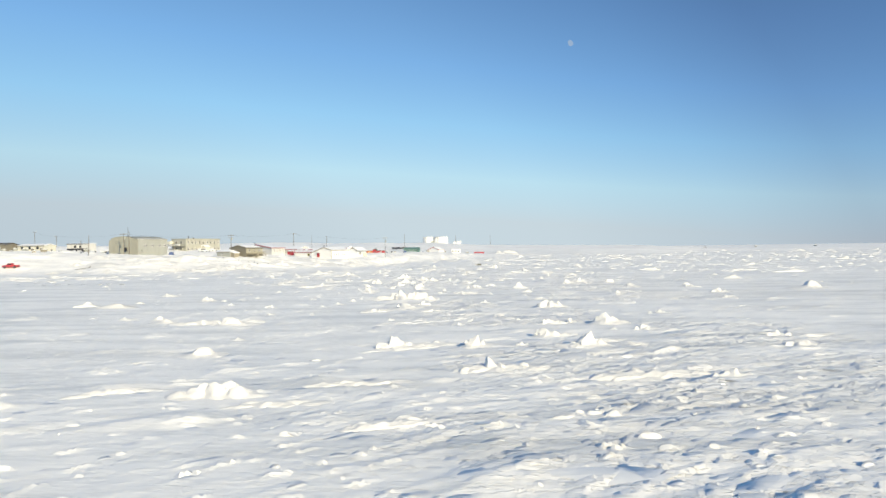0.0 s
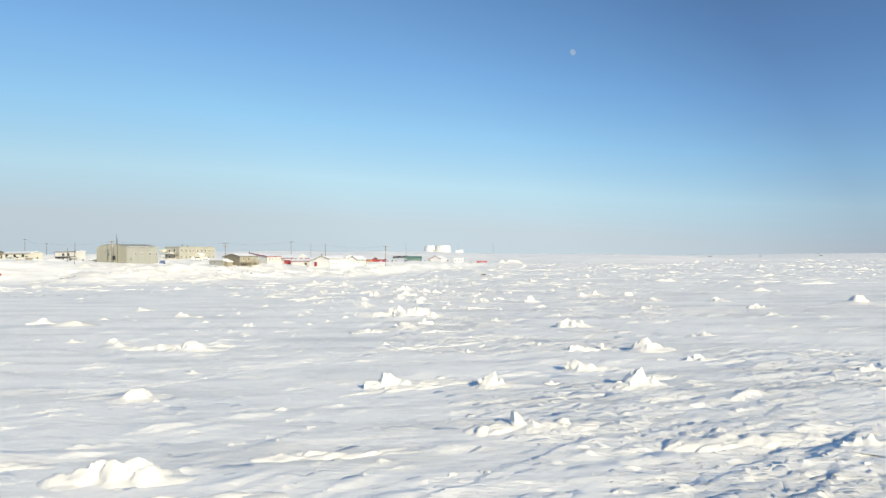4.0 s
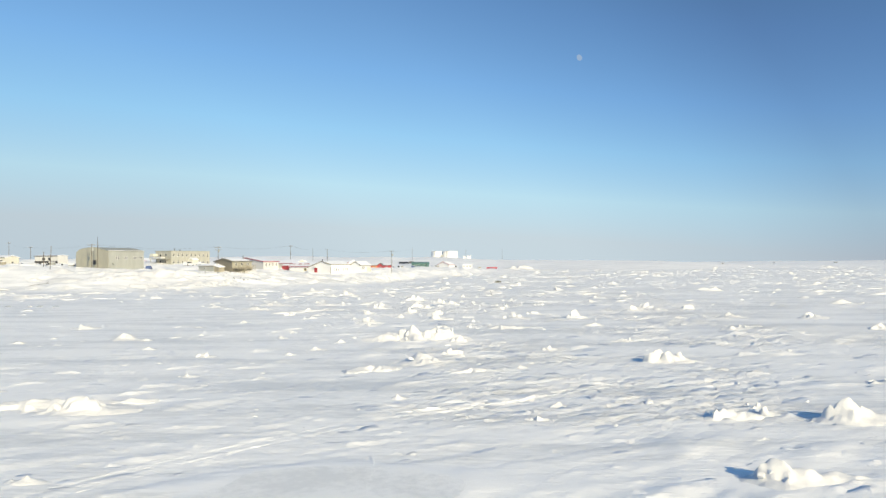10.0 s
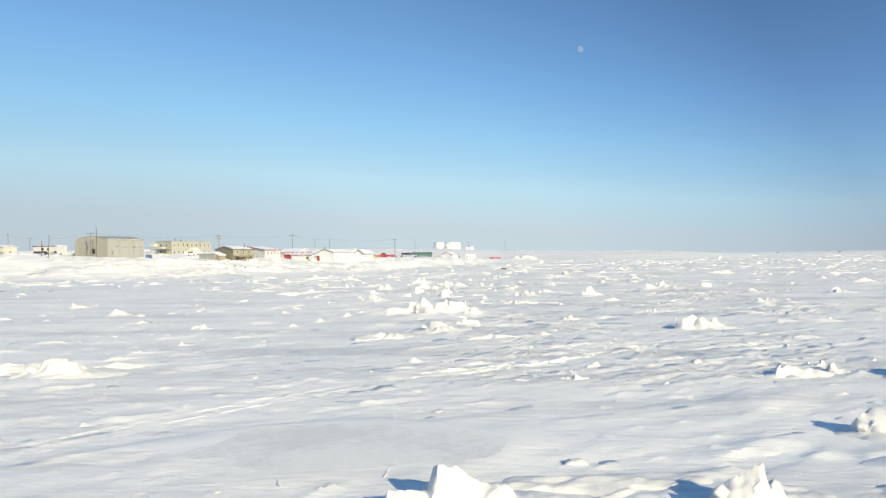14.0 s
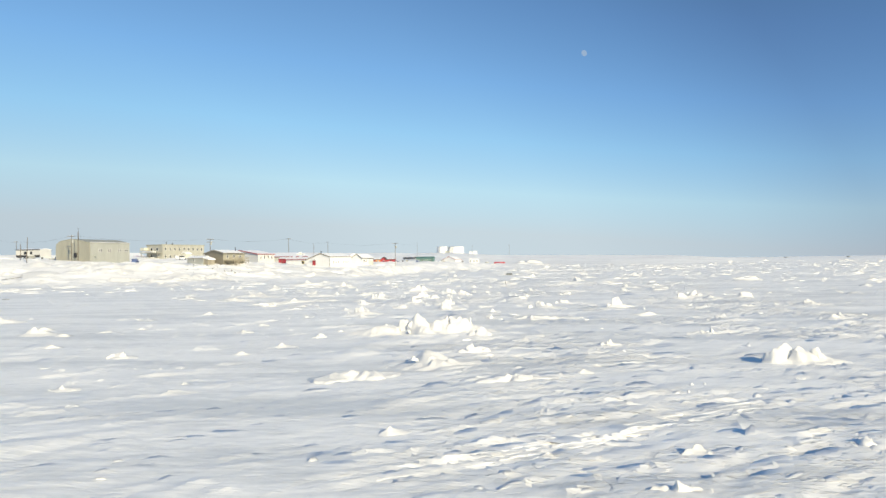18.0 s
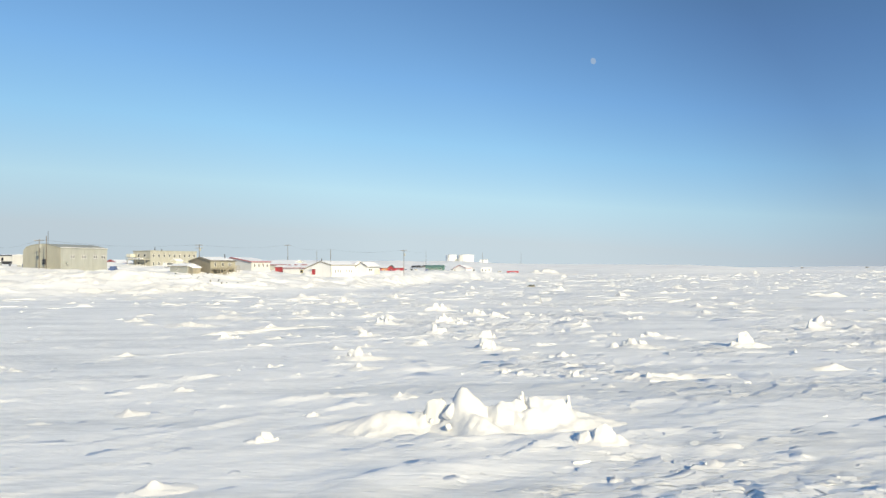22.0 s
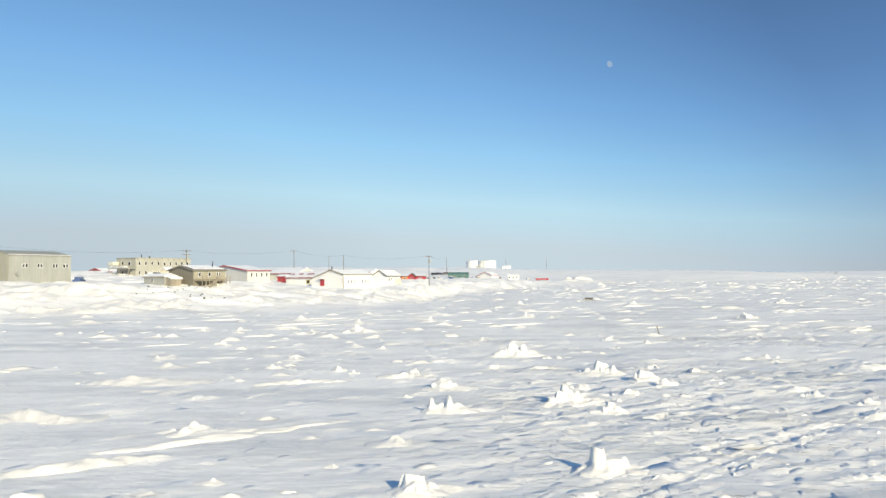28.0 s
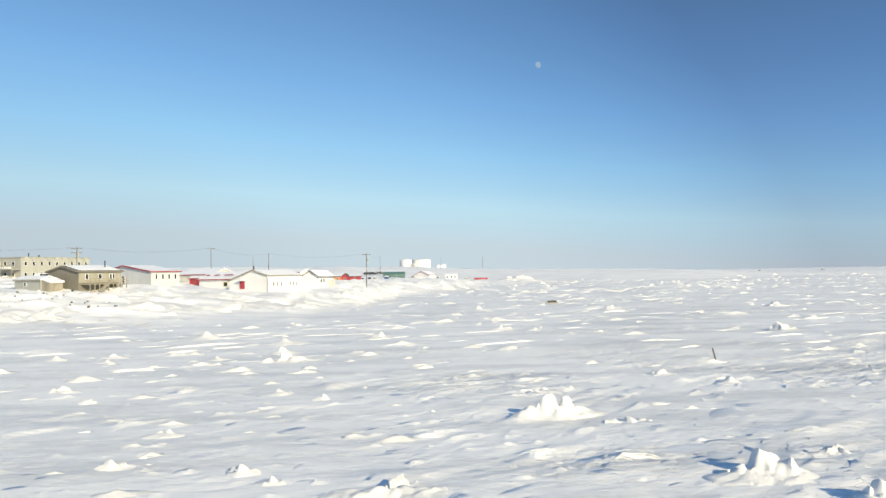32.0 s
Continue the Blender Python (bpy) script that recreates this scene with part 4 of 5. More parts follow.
mound_hummock(3.0, 197.9, 1.9, 0.56)
smooth_hummock(-25.3, 198.2, 2.3, 0.49)
mound_hummock(-39.6, 201.1, 2.5, 0.55)
mound_hummock(0.0, 202.3, 1.6, 0.56)
smooth_hummock(-51.0, 211.6, 2.5, 0.61)
mound_hummock(-27.7, 214.8, 4.2, 0.96)
smooth_hummock(-43.4, 217.7, 2.7, 0.41)
smooth_hummock(-34.3, 218.4, 1.6, 0.50)
smooth_hummock(-48.8, 219.7, 2.0, 0.61)
smooth_hummock(-44.5, 221.5, 2.0, 0.61)
mound_hummock(-29.2, 222.4, 2.7, 0.76)
smooth_hummock(-39.5, 222.6, 2.0, 0.68)
smooth_hummock(-30.2, 231.1, 4.9, 0.89)
blocky_hummock(26.1, 235.0, 5.1, 0.99)
mound_hummock(-20.9, 235.4, 3.9, 1.02)
smooth_hummock(-40.9, 238.4, 6.2, 1.14)
smooth_hummock(-1.8, 242.5, 2.1, 0.64)
mound_hummock(-5.4, 244.4, 2.9, 0.86)
mound_hummock(20.2, 286.6, 3.2, 1.10)
mound_hummock(53.1, 288.9, 3.6, 1.09)
mound_hummock(-3.4, 291.6, 4.3, 1.09)


def rubble_sheet(name, count, seed, area, size):
    """Many small lumps of ice scattered on the sheet, as one mesh."""
    r = np.random.RandomState(seed)
    x = r.uniform(area[0], area[1], count * 3)
    y = r.uniform(area[2], area[3], count * 3)
    ok = (layered(x / 30, y / 22, 81, 3) + r.uniform(-0.6, 0.6, count * 3) > 0.05) & (land(x, y) < 1.5)
    x, y = x[ok][:count], y[ok][:count]
    n = len(x)
    w = size * np.exp(r.normal(0, 0.5, n))
    h = w * r.uniform(0.1, 0.42, n)
    z = ground_height(x, y)
    ang = np.linspace(0, 2 * np.pi, 8)[:-1]
    co = []
    for ring, (rr, zz) in enumerate(((1.0, -0.12), (0.55, 0.2), (0.22, 0.62))):
        wob = r.uniform(0.6, 1.35, (n, 7))
        co.append(np.stack([x[:, None] + w[:, None] * 1.9 * rr * wob * np.cos(ang), y[:, None] + w[:, None] * (0.6 * np.sin(ang) + 0.35 * np.cos(ang)) * rr * wob, z[:, None] + h[:, None] * (zz + r.uniform(-0.15, 0.15, (n, 7)))], -1))
    apex = np.stack([x + w * r.uniform(-0.2, 0.2, n), y + w * r.uniform(-0.1, 0.1, n), z + h], -1)[:, None]
    pts = np.concatenate(co + [apex], 1)
    faces = []
    for ring in range(2):
        for i in range(7):
            a, b = ring * 7 + i, ring * 7 + (i + 1) % 7
            faces += [(a, b, b + 7), (a, b + 7, a + 7)]
    faces += [(14 + i, 14 + (i + 1) % 7, 21) for i in range(7)]
    fs = (np.arange(n)[:, None, None] * 22 + np.array(faces)[None]).reshape(-1, 3)
    me = bpy.data.meshes.new(name)
    pts = pts.reshape(-1, 3)
    me.vertices.add(len(pts))
    me.vertices.foreach_set("co", pts.ravel())
    me.loops.add(fs.size)
    me.loops.foreach_set("vertex_index", fs.ravel())
    me.polygons.add(len(fs))
    me.polygons.foreach_set("loop_start", np.arange(len(fs)) * 3)
    me.update(calc_edges=True)
    me.materials.append(DIMMED_HUMMOCK_SNOW)
    ob = new(name, me)
    return tagged(ob, "scattered small lumps of snow-covered ice", "ice rubble", kind="stuff")


def plate_field(name, spots, count, seed):
    """Broken wind crust: thin angular plates, tipped and half buried, as one mesh."""
    r = np.random.RandomState(seed)
    verts, faces = [], []
    for i in range(count):
        sx, sy, sr = spots[r.randint(len(spots))]
        x, y = sx + r.normal(0, sr), sy + r.normal(0, sr * 0.9)
        k = r.randint(4, 7)
        size, thick = 0.13 * math.exp(r.normal(0, 0.45)), r.uniform(0.02, 0.06)
        m = pose(x, y, gz(x, y) + r.uniform(-0.03, 0.02), r.normal(3, 9), r.normal(0, 9), r.uniform(0, 360))
        first = len(verts)
        ang = [2 * math.pi * (j + r.uniform(-0.3, 0.3)) / k for j in range(k)]
        rad = [size * r.uniform(0.6, 1.3) for j in range(k)]
        for zz, sc in ((-thick - 0.1, 1.0), (thick * 0.7, 1.0), (thick, 0.9)):
            verts += [m @ Vector((sc * q * math.cos(t) * 1.5, sc * q * math.sin(t) * 0.8, zz)) for t, q in zip(ang, rad)]
        for j in range(k):
            n = (j + 1) % k
            for lv in (0, k):
                faces.append((first + lv + j, first + lv + n, first + lv + k + n, first + lv + k + j))
        faces.append(tuple(first + 2 * k + j for j in range(k)))
    me = bpy.data.meshes.new(name)
    me.from_pydata([tuple(v) for v in verts], [], faces)
    me.materials.append(SNOW)
    return tagged(new(name, me), "broken plates of wind crust tipped on the snow", "snow crust", kind="stuff")


plate_field("crust_plate", ((13, 34, 4), (6, 30, 3), (18, 42, 4), (9, 44, 3), (15, 78, 4), (5, 92, 4), (6, 101, 4), (0, 108, 3), (9, 118, 5), (2, 126, 5), (-3, 152, 4), (3, 160, 5), (-1, 171, 4), (9, 168, 5), (3, 176, 4), (22, 52, 5)), 50, 44)
rubble_sheet("ice_rubble", 260, 5, (-60, 60, 20, 300), 0.2)
rubble_sheet("ice_rubble", 650, 6, (-120, 160, 100, 330), 0.42)
rubble_sheet("ice_rubble", 1500, 8, (-200, 330, 200, 620), 0.7)
rubble_sheet("ice_rubble", 2600, 9, (20, 900, 560, 1600), 1.2)


# ---- buildings ----
def window(parent, face, at, z, w, h, frame_mat, mullion=False):
    """A framed window on the front (at along x) or the side (at along y) of a house; front: -y, side: +x."""
    win = new("window")
    win.parent = parent
    win.matrix_local = pose(at, 0, z) if face == "front" else pose(0, at, z, 0, 0, 90)
    fr = box(-w / 2 - 0.09, w / 2 + 0.09, -0.07, 0.02, -h / 2 - 0.09, -h / 2)
    for b in ((-w / 2 - 0.09, w / 2 + 0.09, h / 2, h / 2 + 0.09), (-w / 2 - 0.09, -w / 2, -h / 2, h / 2), (w / 2, w / 2 + 0.09, -h / 2, h / 2)):
        box(b[0], b[1], -0.07, 0.02, b[2], b[3], bm=fr)
    if mullion:
        box(-0.04, 0.04, -0.06, 0.02, -h / 2, h / 2, bm=fr)
    part("window_frame", fr, frame_mat, win)
    part("pane", box(-w / 2, w / 2, -0.03, 0.01, -h / 2, h / 2), GLASS, win)
    return win


def door(parent, face, at, z, w, h, mat, frame_mat):
    d = new("door")
    d.parent = parent
    d.matrix_local = pose(at, 0, z) if face == "front" else pose(0, at, z, 0, 0, 90)
    fr = box(-w / 2 - 0.1, -w / 2, -0.08, 0.02, 0, h)
    box(w / 2, w / 2 + 0.1, -0.08, 0.02, 0, h, bm=fr)
    box(-w / 2 - 0.1, w / 2 + 0.1, -0.08, 0.02, h, h + 0.1, bm=fr)
    part("door_frame", fr, frame_mat, d)
    part("door_leaf", box(-w / 2, w / 2, -0.05, 0.01, 0, h, 0.01), mat, d)
    part("handle", box(w / 2 - 0.16, w / 2 - 0.1, -0.1, -0.05, h * 0.45, h * 0.52), DARK_METAL, d)
    return d


def gable_house(label, x, y, az, w, l, eave, peak, base, wall_mat, roof_mat, trim_mat, ridge="y", over=0.35, group="houses of the shore town", name="house", crest=0.5, eave_left=None):
    """A house whose near corner stands at x, y; its front runs w to the left, its side l away at the bearing az. Ridge along y: the gable is the front."""
    ob = thing(name, x, y, base, -az, label, name.replace("_", " "), group)
    e, p = eave - base, peak - base
    if ridge == "y":
        cx, el = -w * crest, (eave_left or eave) - base
        part("wall", prism([(-w, -1.2), (0, -1.2), (0, e), (cx, p), (-w, el)], 0, l), wall_mat, ob)
        for sx, nm, ez in ((0, 1, e), (-w, -1, el)):
            k = (p - ez) / abs(sx - cx)
            x1, z1 = sx + nm * over, ez - k * over
            part("roof", prism([(cx, p + 0.02), (x1, z1 + 0.02), (x1, z1 + 0.20), (cx, p + 0.20)], -over, l + over), roof_mat, ob)
            part("barge_board", prism([(cx, p - 0.12), (x1, z1 - 0.12), (x1, z1 + 0.23), (cx, p + 0.23)], -over - 0.08, -over - 0.004), trim_mat, ob)
            part("fascia", box(x1 - (0.04 if nm < 0 else -0.004), x1 + (0.04 if nm > 0 else -0.004), -over, l + over, z1 - 0.08, z1 + 0.19), trim_mat, ob)
    else:
        bm = prism([(0, -1.2), (l, -1.2), (l, e), (l / 2, p), (0, e)], 0, w)
        bmesh.ops.transform(bm, matrix=Matrix(((0, -1, 0, 0), (1, 0, 0, 0), (0, 0, 1, 0), (0, 0, 0, 1))), verts=bm.verts[:])
        part("wall", bm, wall_mat, ob)
        for sy, nm in ((0, -1), (l, 1)):
            k = (p - e) / (l / 2)
            y1, z1 = sy + nm * over, e - k * over
            bm = prism([(l / 2, p + 0.02), (y1, z1 + 0.02), (y1, z1 + 0.20), (l / 2, p + 0.20)], -over, w + over)
            bmesh.ops.transform(bm, matrix=Matrix(((0, -1, 0, 0), (1, 0, 0, 0), (0, 0, 1, 0), (0, 0, 0, 1))), verts=bm.verts[:])
            part("roof", bm, roof_mat, ob)
            part("fascia", box(-w - over, over, y1 - (0.04 if nm < 0 else -0.004), y1 + (0.04 if nm > 0 else -0.004), z1 - 0.08, z1 + 0.19), trim_mat, ob)
    return ob


# the big metal hall on the shore
hall = thing("metal_hall", -120.9, 290.2, 6.2, -19, "large tan and grey sheet-metal hall with a low arched roof", "hall", "buildings of the shore town")
HW, HL = 14.4, 17.2
crown = [(-HW * 0.12, 7.0), (-HW * 0.28, 7.5), (-HW * 0.44, 7.8), (-HW * 0.60, 7.75), (-HW * 0.78, 7.45), (-HW * 0.92, 6.9)]
arch = [(-HW, -1.5), (0, -1.5), (0, 6.6)] + crown + [(-HW * 0.985, 6.2), (-HW, 5.0)]
part("end_wall", prism(arch, 0, 0.25), TAN_METAL, hall, "tan sheet-metal end wall")
part("shell", prism([(x * 0.996 - 0.02, z - 0.03) for x, z in arch], 0.25, HL), GREY_METAL, hall)
part("roof", prism([(0.2, 6.51), (0.2, 6.67)] + [(x, z + 0.12) for x, z in crown] + [(x, z + 0.01) for x, z in crown[::-1]], -0.12, HL + 0.15), TAN_METAL, hall)
for k in range(7):
    part("seam", box(-HW + 2.0 + 2 * k, -HW + 2.06 + 2 * k, -0.05, -0.003, -1, 6.3), TAN_METAL, hall)
for k in range(11):
    part("seam", box(0.003, 0.05, 0.8 + 1.55 * k, 0.86 + 1.55 * k, -1, 6.3), GREY_METAL, hall)
# the shade of the gap is drawn as a dark strip on the wall
part("gap_shade_strip", box(-9.5, 0.0, -0.12, -0.06, -0.9, 0.35), DARK_METAL, hall, "dark strip drawn for the shaded gap under the end wall")
for a in (3.9, 4.7, 7.9, 8.7, 12.2, 13.0, 15.2, 16.0):
    window(hall, "side", a, 4.1, 0.55, 0.8, WHITE_PAINT)
part("vent_pipe", beam((0.0, 2.1, 2.2), (0.75, 2.1, 2.1), 0.38, 10), GREY_METAL, hall)
part("wall_box", box(-6.2, -5.2, -0.5, -0.02, 1.9, 3.4, 0.03), DARK_METAL, hall)
part("side_tank", beam((-14.9, 1.2, 0.2), (-14.9, 1.2, 2.2), 0.8, 12), BLUE_PAINT, hall, "blue drum at the wall")
part("eave_snow", box(0.02, 0.32, -0.1, HL + 0.1, 6.674, 6.80, 0.05), ROOF_SNOW, hall, "thin strip of snow along the eave")
part("antenna", beam((-5.2, 0.5, 7.4), (-5.2, 0.5, 11.6), 0.09, 6, 0.05), DARK_METAL, hall)

# the two-storey block
block = thing("apartment_block", -132.8, 378.5, 7.4, -25, "tan two-storey block with small windows and stacked balconies", "apartment block", "buildings of the shore town")
BW, BL = 9.7, 25.1
part("wall", box(-BW, 0, 0, BL, -1.5, 6.6), TAN_PAINT, block)
part("roof", box(-BW - 0.2, 0.2, -0.2, BL + 0.2, 6.604, 6.95, 0.05), TAN_METAL, block)
for k in range(9):
    bm = beam((-0.9, 1.6 + 2.7 * k, 6.38), (0.235, 1.6 + 2.7 * k, 6.38), 0.66, 14)
    part("parapet_arch", bm, TAN_PAINT, block)
for row, zz in ((0, 1.6), (1, 4.9)):
    for k in range(9):
        window(block, "side", 1.6 + 2.75 * k, zz, 0.75, 1.15, WHITE_PAINT)
    for k in range(2):
        window(block, "front", -6.6 + 3.4 * k, zz, 1.0, 1.2, WHITE_PAINT)
for zz in (0.3, 3.3):
    deck = part("balcony", box(-BW - 0.9, 0.3, -3.2, -0.004, zz - 0.22, zz, 0.02), TAN_PAINT, block)
    rail = box(-BW - 0.9, 0.3, -3.2, -3.1, zz + 0.95, zz + 1.08)
    for k in range(14):
        box(-BW - 0.85 + k * 0.82, -BW - 0.75 + k * 0.82, -3.19, -3.11, zz, zz + 0.95, bm=rail)
    part("railing", rail, BEIGE_PAINT, deck)
    for xx in (-BW - 0.2, -5.0, 0.0):
        part("post", box(xx - 0.1, xx + 0.1, -3.0, -2.8, zz - 3.0, zz - 0.22), WOOD, deck)
part("snow_on_balcony", box(-BW, -3.5, -2.9, -0.2, 3.304, 4.0, 0.2), ROOF_SNOW, block)
part("snow_on_balcony", box(-BW + 1, -4.5, -2.9, -0.2, 0.304, 1.3, 0.25), ROOF_SNOW, block)
part("stair_tower", box(-BW - 0.9, -BW + 1.4, -2.8, -0.2, 4.2, 5.6, 0.06), CREAM_PAINT, block)
part("porch", prism([(0.0, -1.2), (2.6, -1.2), (2.6, 2.6), (1.3, 3.3), (0.004, 2.6)], 11.0, 14.5), CREAM_PAINT, block)
part("porch_roof", prism([(-0.1, 2.7), (1.3, 3.42), (2.9, 2.62), (2.9, 2.85), (1.3, 3.7), (-0.1, 2.95)], 10.7, 14.8), ROOF_SNOW, block)
part("chimney", beam((-3, 5.0, 6.8), (-3, 5.0, 8.2), 0.16, 8), DARK_METAL, block)
part("roof_vent", beam((-3, 8.5, 6.8), (-3, 8.5, 7.6), 0.28, 8), DARK_METAL, block)

# dark gabled house with deck and shed
dark = gable_house("dark brown gabled house with beige side wall and open deck", -79.0, 293.7, 25, 7.9, 10.3, 8.75, 9.75, 5.7, BROWN_PAINT, DARK_ROOF, BROWN_PAINT)
part("side_cladding", box(0.004, 0.05, 0.1, 10.2, 0.9, 2.9), BEIGE_PAINT, dark, "beige boarded side wall")
for a, w in ((1.9, 0.6), (5.0, 0.7), (7.6, 0.45), (8.3, 0.45)):
    window(dark, "side", a, 2.05, w, 0.9, WHITE_PAINT).location.x += 0.06
for k in range(2):
    part("roof_snow", prism([(-3.95, 4.26), (-0.2 - 7.5 * k, 3.30), (-0.2 - 7.5 * k, 3.38), (-3.95, 4.36)], 0.4, 10.2), ROOF_SNOW, dark)
deck = part("deck", box(0.06, 2.4, 0.4, 9.9, 0.55, 0.72), WOOD, dark)
for k in range(9):
    part("deck_post", box(2.2, 2.34, 0.6 + 1.1 * k, 0.74 + 1.1 * k, -1.2, 0.55), WOOD, deck)
    part("rail_post", box(2.28, 2.36, 0.6 + 1.1 * k, 0.68 + 1.1 * k, 0.724, 1.65), WOOD, deck)
for zz in (1.15, 1.62):
    part("rail", box(2.27, 2.37, 0.4, 9.9, zz, zz + 0.09), WOOD, deck)
for k, (a, b) in enumerate((((2.5, 2.4, -0.8), (2.5, 5.6, 1.6)), ((3.1, 2.4, -0.8), (3.1, 5.6, 1.6)), ((2.5, 6.0, -0.8), (2.5, 8.4, 1.7)), ((2.6, 8.8, -0.9), (2.6, 6.6, 0.6)))):
    part("stringer", plank(a, b, 0.12, 0.28), WOOD, deck)
for k in range(8):
    part("tread", box(2.5, 3.1, 2.6 + 0.38 * k, 2.9 + 0.38 * k, -0.66 + 0.285 * k, -0.6 + 0.285 * k), WOOD, deck)
part("flue", beam((-2.5, 8.6, 3.8), (-2.5, 8.6, 5.2), 0.12, 8), DARK_METAL, dark)

shed = gable_house("low weathered grey shed half drifted over with snow", -84.6, 291.0, 25, 6.8, 3.6, 7.3, 7.9, 5.5, GREY_METAL, ROOF_SNOW, WOOD, "x", 0.25, "houses of the shore town", "shed")
window(shed, "front", -4.0, 1.0, 0.5, 0.6, WHITE_PAINT)
part("lean_to", prism([(0.05, -0.8), (1.9, -0.8), (1.9, 1.2), (0.05, 1.8)], 0.3, 3.2), WOOD, shed)
part("lean_to_snow", prism([(-0.1, 1.9), (2.1, 1.25), (2.1, 1.55), (-0.1, 2.25)], 0.1, 3.4), ROOF_SNOW, shed)

# pale house with red-edged roof
pale = gable_house("pale grey house with dark red roof edges", -75.4, 322.7, 32, 12.4, 8.0, 8.75, 10.2, 5.6, PALE_GREY, ROOF_SNOW, RED_TRIM, crest=0.76, eave_left=9.6)
for a in (1.4, 3.2, 5.0, 6.8):
    window(pale, "side", a, 2.0, 0.5, 1.1, WHITE_PAINT)
door(pale, "front", -9.6, 0.2, 1.0, 2.0, DARK_METAL, WHITE_PAINT)
part("porch_rail", plank((-11.6, -1.2, 0.2), (-9.0, -1.2, 1.1), 0.12, 0.12), RED_TRIM, pale)

# white house with a red door, side wing and annex
white = gable_house("white gabled house with a small red door", -48.8, 320.4, 25, 10.6, 14.1, 7.4, 8.6, 3.7, WHITE_PAINT, ROOF_SNOW, WOOD, over=0.2, crest=0.38, eave_left=6.3)
door(white, "front", -6.9, 0.7, 1.15, 1.7, RED_PAINT, RED_TRIM)
part("door_hood", prism([(-8.0, 2.55), (-5.9, 2.55), (-6.95, 3.0)], -0.9, -0.004), WHITE_PAINT, white)
for a in (2.4, 3.9, 5.4, 9.0, 10.4, 11.8):
    window(white, "side", a, 1.75, 0.42, 0.9, WHITE_PAINT)
part("corner_board", box(-0.05, 0.07, -0.07, 0.1, -1, 3.2), WOOD, white)
part("stack", beam((-5.5, 2.5, 4.8), (-5.5, 2.5, 6.0), 0.14, 8), DARK_METAL, white)

annex = gable_house("low white annex with red patches on a snowy roof", -57.6, 329.5, 25, 11.3, 9.0, 6.7, 8.3, 3.9, WHITE_PAINT, ROOF_SNOW, RED_TRIM, "x")
window(annex, "front", -3.4, 1.6, 1.0, 0.9, YELLOW_PAINT)
for k, (xa, xb) in enumerate(((-10.6, -9.2), (-8.0, -6.2), (-5.2, -2.2))):
    part("bare_roof_patch", prism([(xa, 3.7 + 0.02 * k), (xb, 3.75), (xb - 0.4, 4.0), (xa + 0.5, 3.95)], 1.5, 1.7), RED_TRIM, annex)

cream = gable_house("cream house with a snowy gable behind the white one", -69.2, 352.0, 25, 11.0, 9.5, 8.0, 9.5, 5.2, CREAM_PAINT, ROOF_SNOW, RED_TRIM, "x")
part("red_porch", box(-3.8, -1.4, -2.0, -0.004, -0.9, 0.9), RED_PAINT, cream)

redshed = gable_house("small bright red shed between the pale houses", -70.2, 343.0, 20, 3.0, 2.6, 7.0, 7.5, 5.0, RED_PAINT, ROOF_SNOW, RED_TRIM, "x", 0.2, "houses of the shore town", "shed")
part("door_leaf", box(-1.9, -1.0, -0.06, -0.004, 0.1, 1.7), RED_TRIM, redshed)

wing = gable_house("white house with brown roof edges and a snowy roof", -40.8, 349.1, 15, 4.5, 12.0, 7.0, 8.5, 4.2, WHITE_PAINT, ROOF_SNOW, BROWN_PAINT)
window(wing, "side", 2.2, 1.6, 1.1, 0.9, WHITE_PAINT, True)
window(wing, "side", 4.2, 1.6, 1.1, 0.9, WHITE_PAINT, True)
part("porch", box(0.004, 1.4, 7.0, 9.0, -0.9, 1.8), CREAM_PAINT, wing)
rear = gable_house("white rear house with dark red roof edges", -49.0, 372.0, 22, 9.0, 8.0, 8.2, 9.2, 4.6, WHITE_PAINT, ROOF_SNOW, RED_TRIM, "x")

# the red and orange row
for k, (dx, w, mat, lab) in enumerate(((0.0, 2.4, RED_TRIM, "small brown-red hut in the row"), (2.6, 2.6, ORANGE_PAINT, "small orange hut in the row"), (5.4, 3.0, RED_PAINT, "red gabled hut in the row"), (8.6, 4.2, RED_PAINT, "long red hut in the row"))):
    hut = gable_house(lab, -48.6 + dx + w, 446.0 + 0.5 * k, 5, w, 4.0, 6.6, 7.7 if k == 2 else 7.1, 4.4, mat, ROOF_SNOW if k != 2 else DARK_ROOF, DARK_ROOF, "y" if k == 2 else "x", 0.25, "red and orange hut row", "hut")
    window(hut, "front", -w / 2, 1.2, 0.6, 0.8, WHITE_PAINT)

green = gable_house("long dark green house with white windows", -18.6, 565.0, 6, 11.8, 7.0, 7.2, 8.3, 4.6, GREEN_PAINT, GREEN_PAINT, GREEN_PAINT, "x", 0.3)
for a in (-10.2, -7.6, -4.6, -1.6):
    window(green, "front", a, 1.4, 1.0, 0.9, WHITE_PAINT)
wgable = gable_house("white gabled house drifted in on the far shore", -3.4, 596.0, 30, 10.0, 9.0, 6.3, 8.4, 4.0, WHITE_PAINT, ROOF_SNOW, RED_TRIM)
part("side_shed", box(-13.0, -10.1, 1.0, 5.0, -1.0, 1.8, 0.1), GREY_METAL, wgable)
cabin = gable_house("small white cabin with dark windows", 14.6, 606.0, 4, 7.4, 5.0, 6.3, 6.9, 3.6, WHITE_PAINT, ROOF_SNOW, WHITE_PAINT, "x", 0.2)
for a in (-6.3, -3.9, -1.6):
    window(cabin, "front", a, 1.2, 0.6, 0.9, DARK_METAL)
container = thing("shipping_container", 30.5, 618.0, gz(30.5, 618) - 0.2, 0, "long low red steel container on the shore", "container")
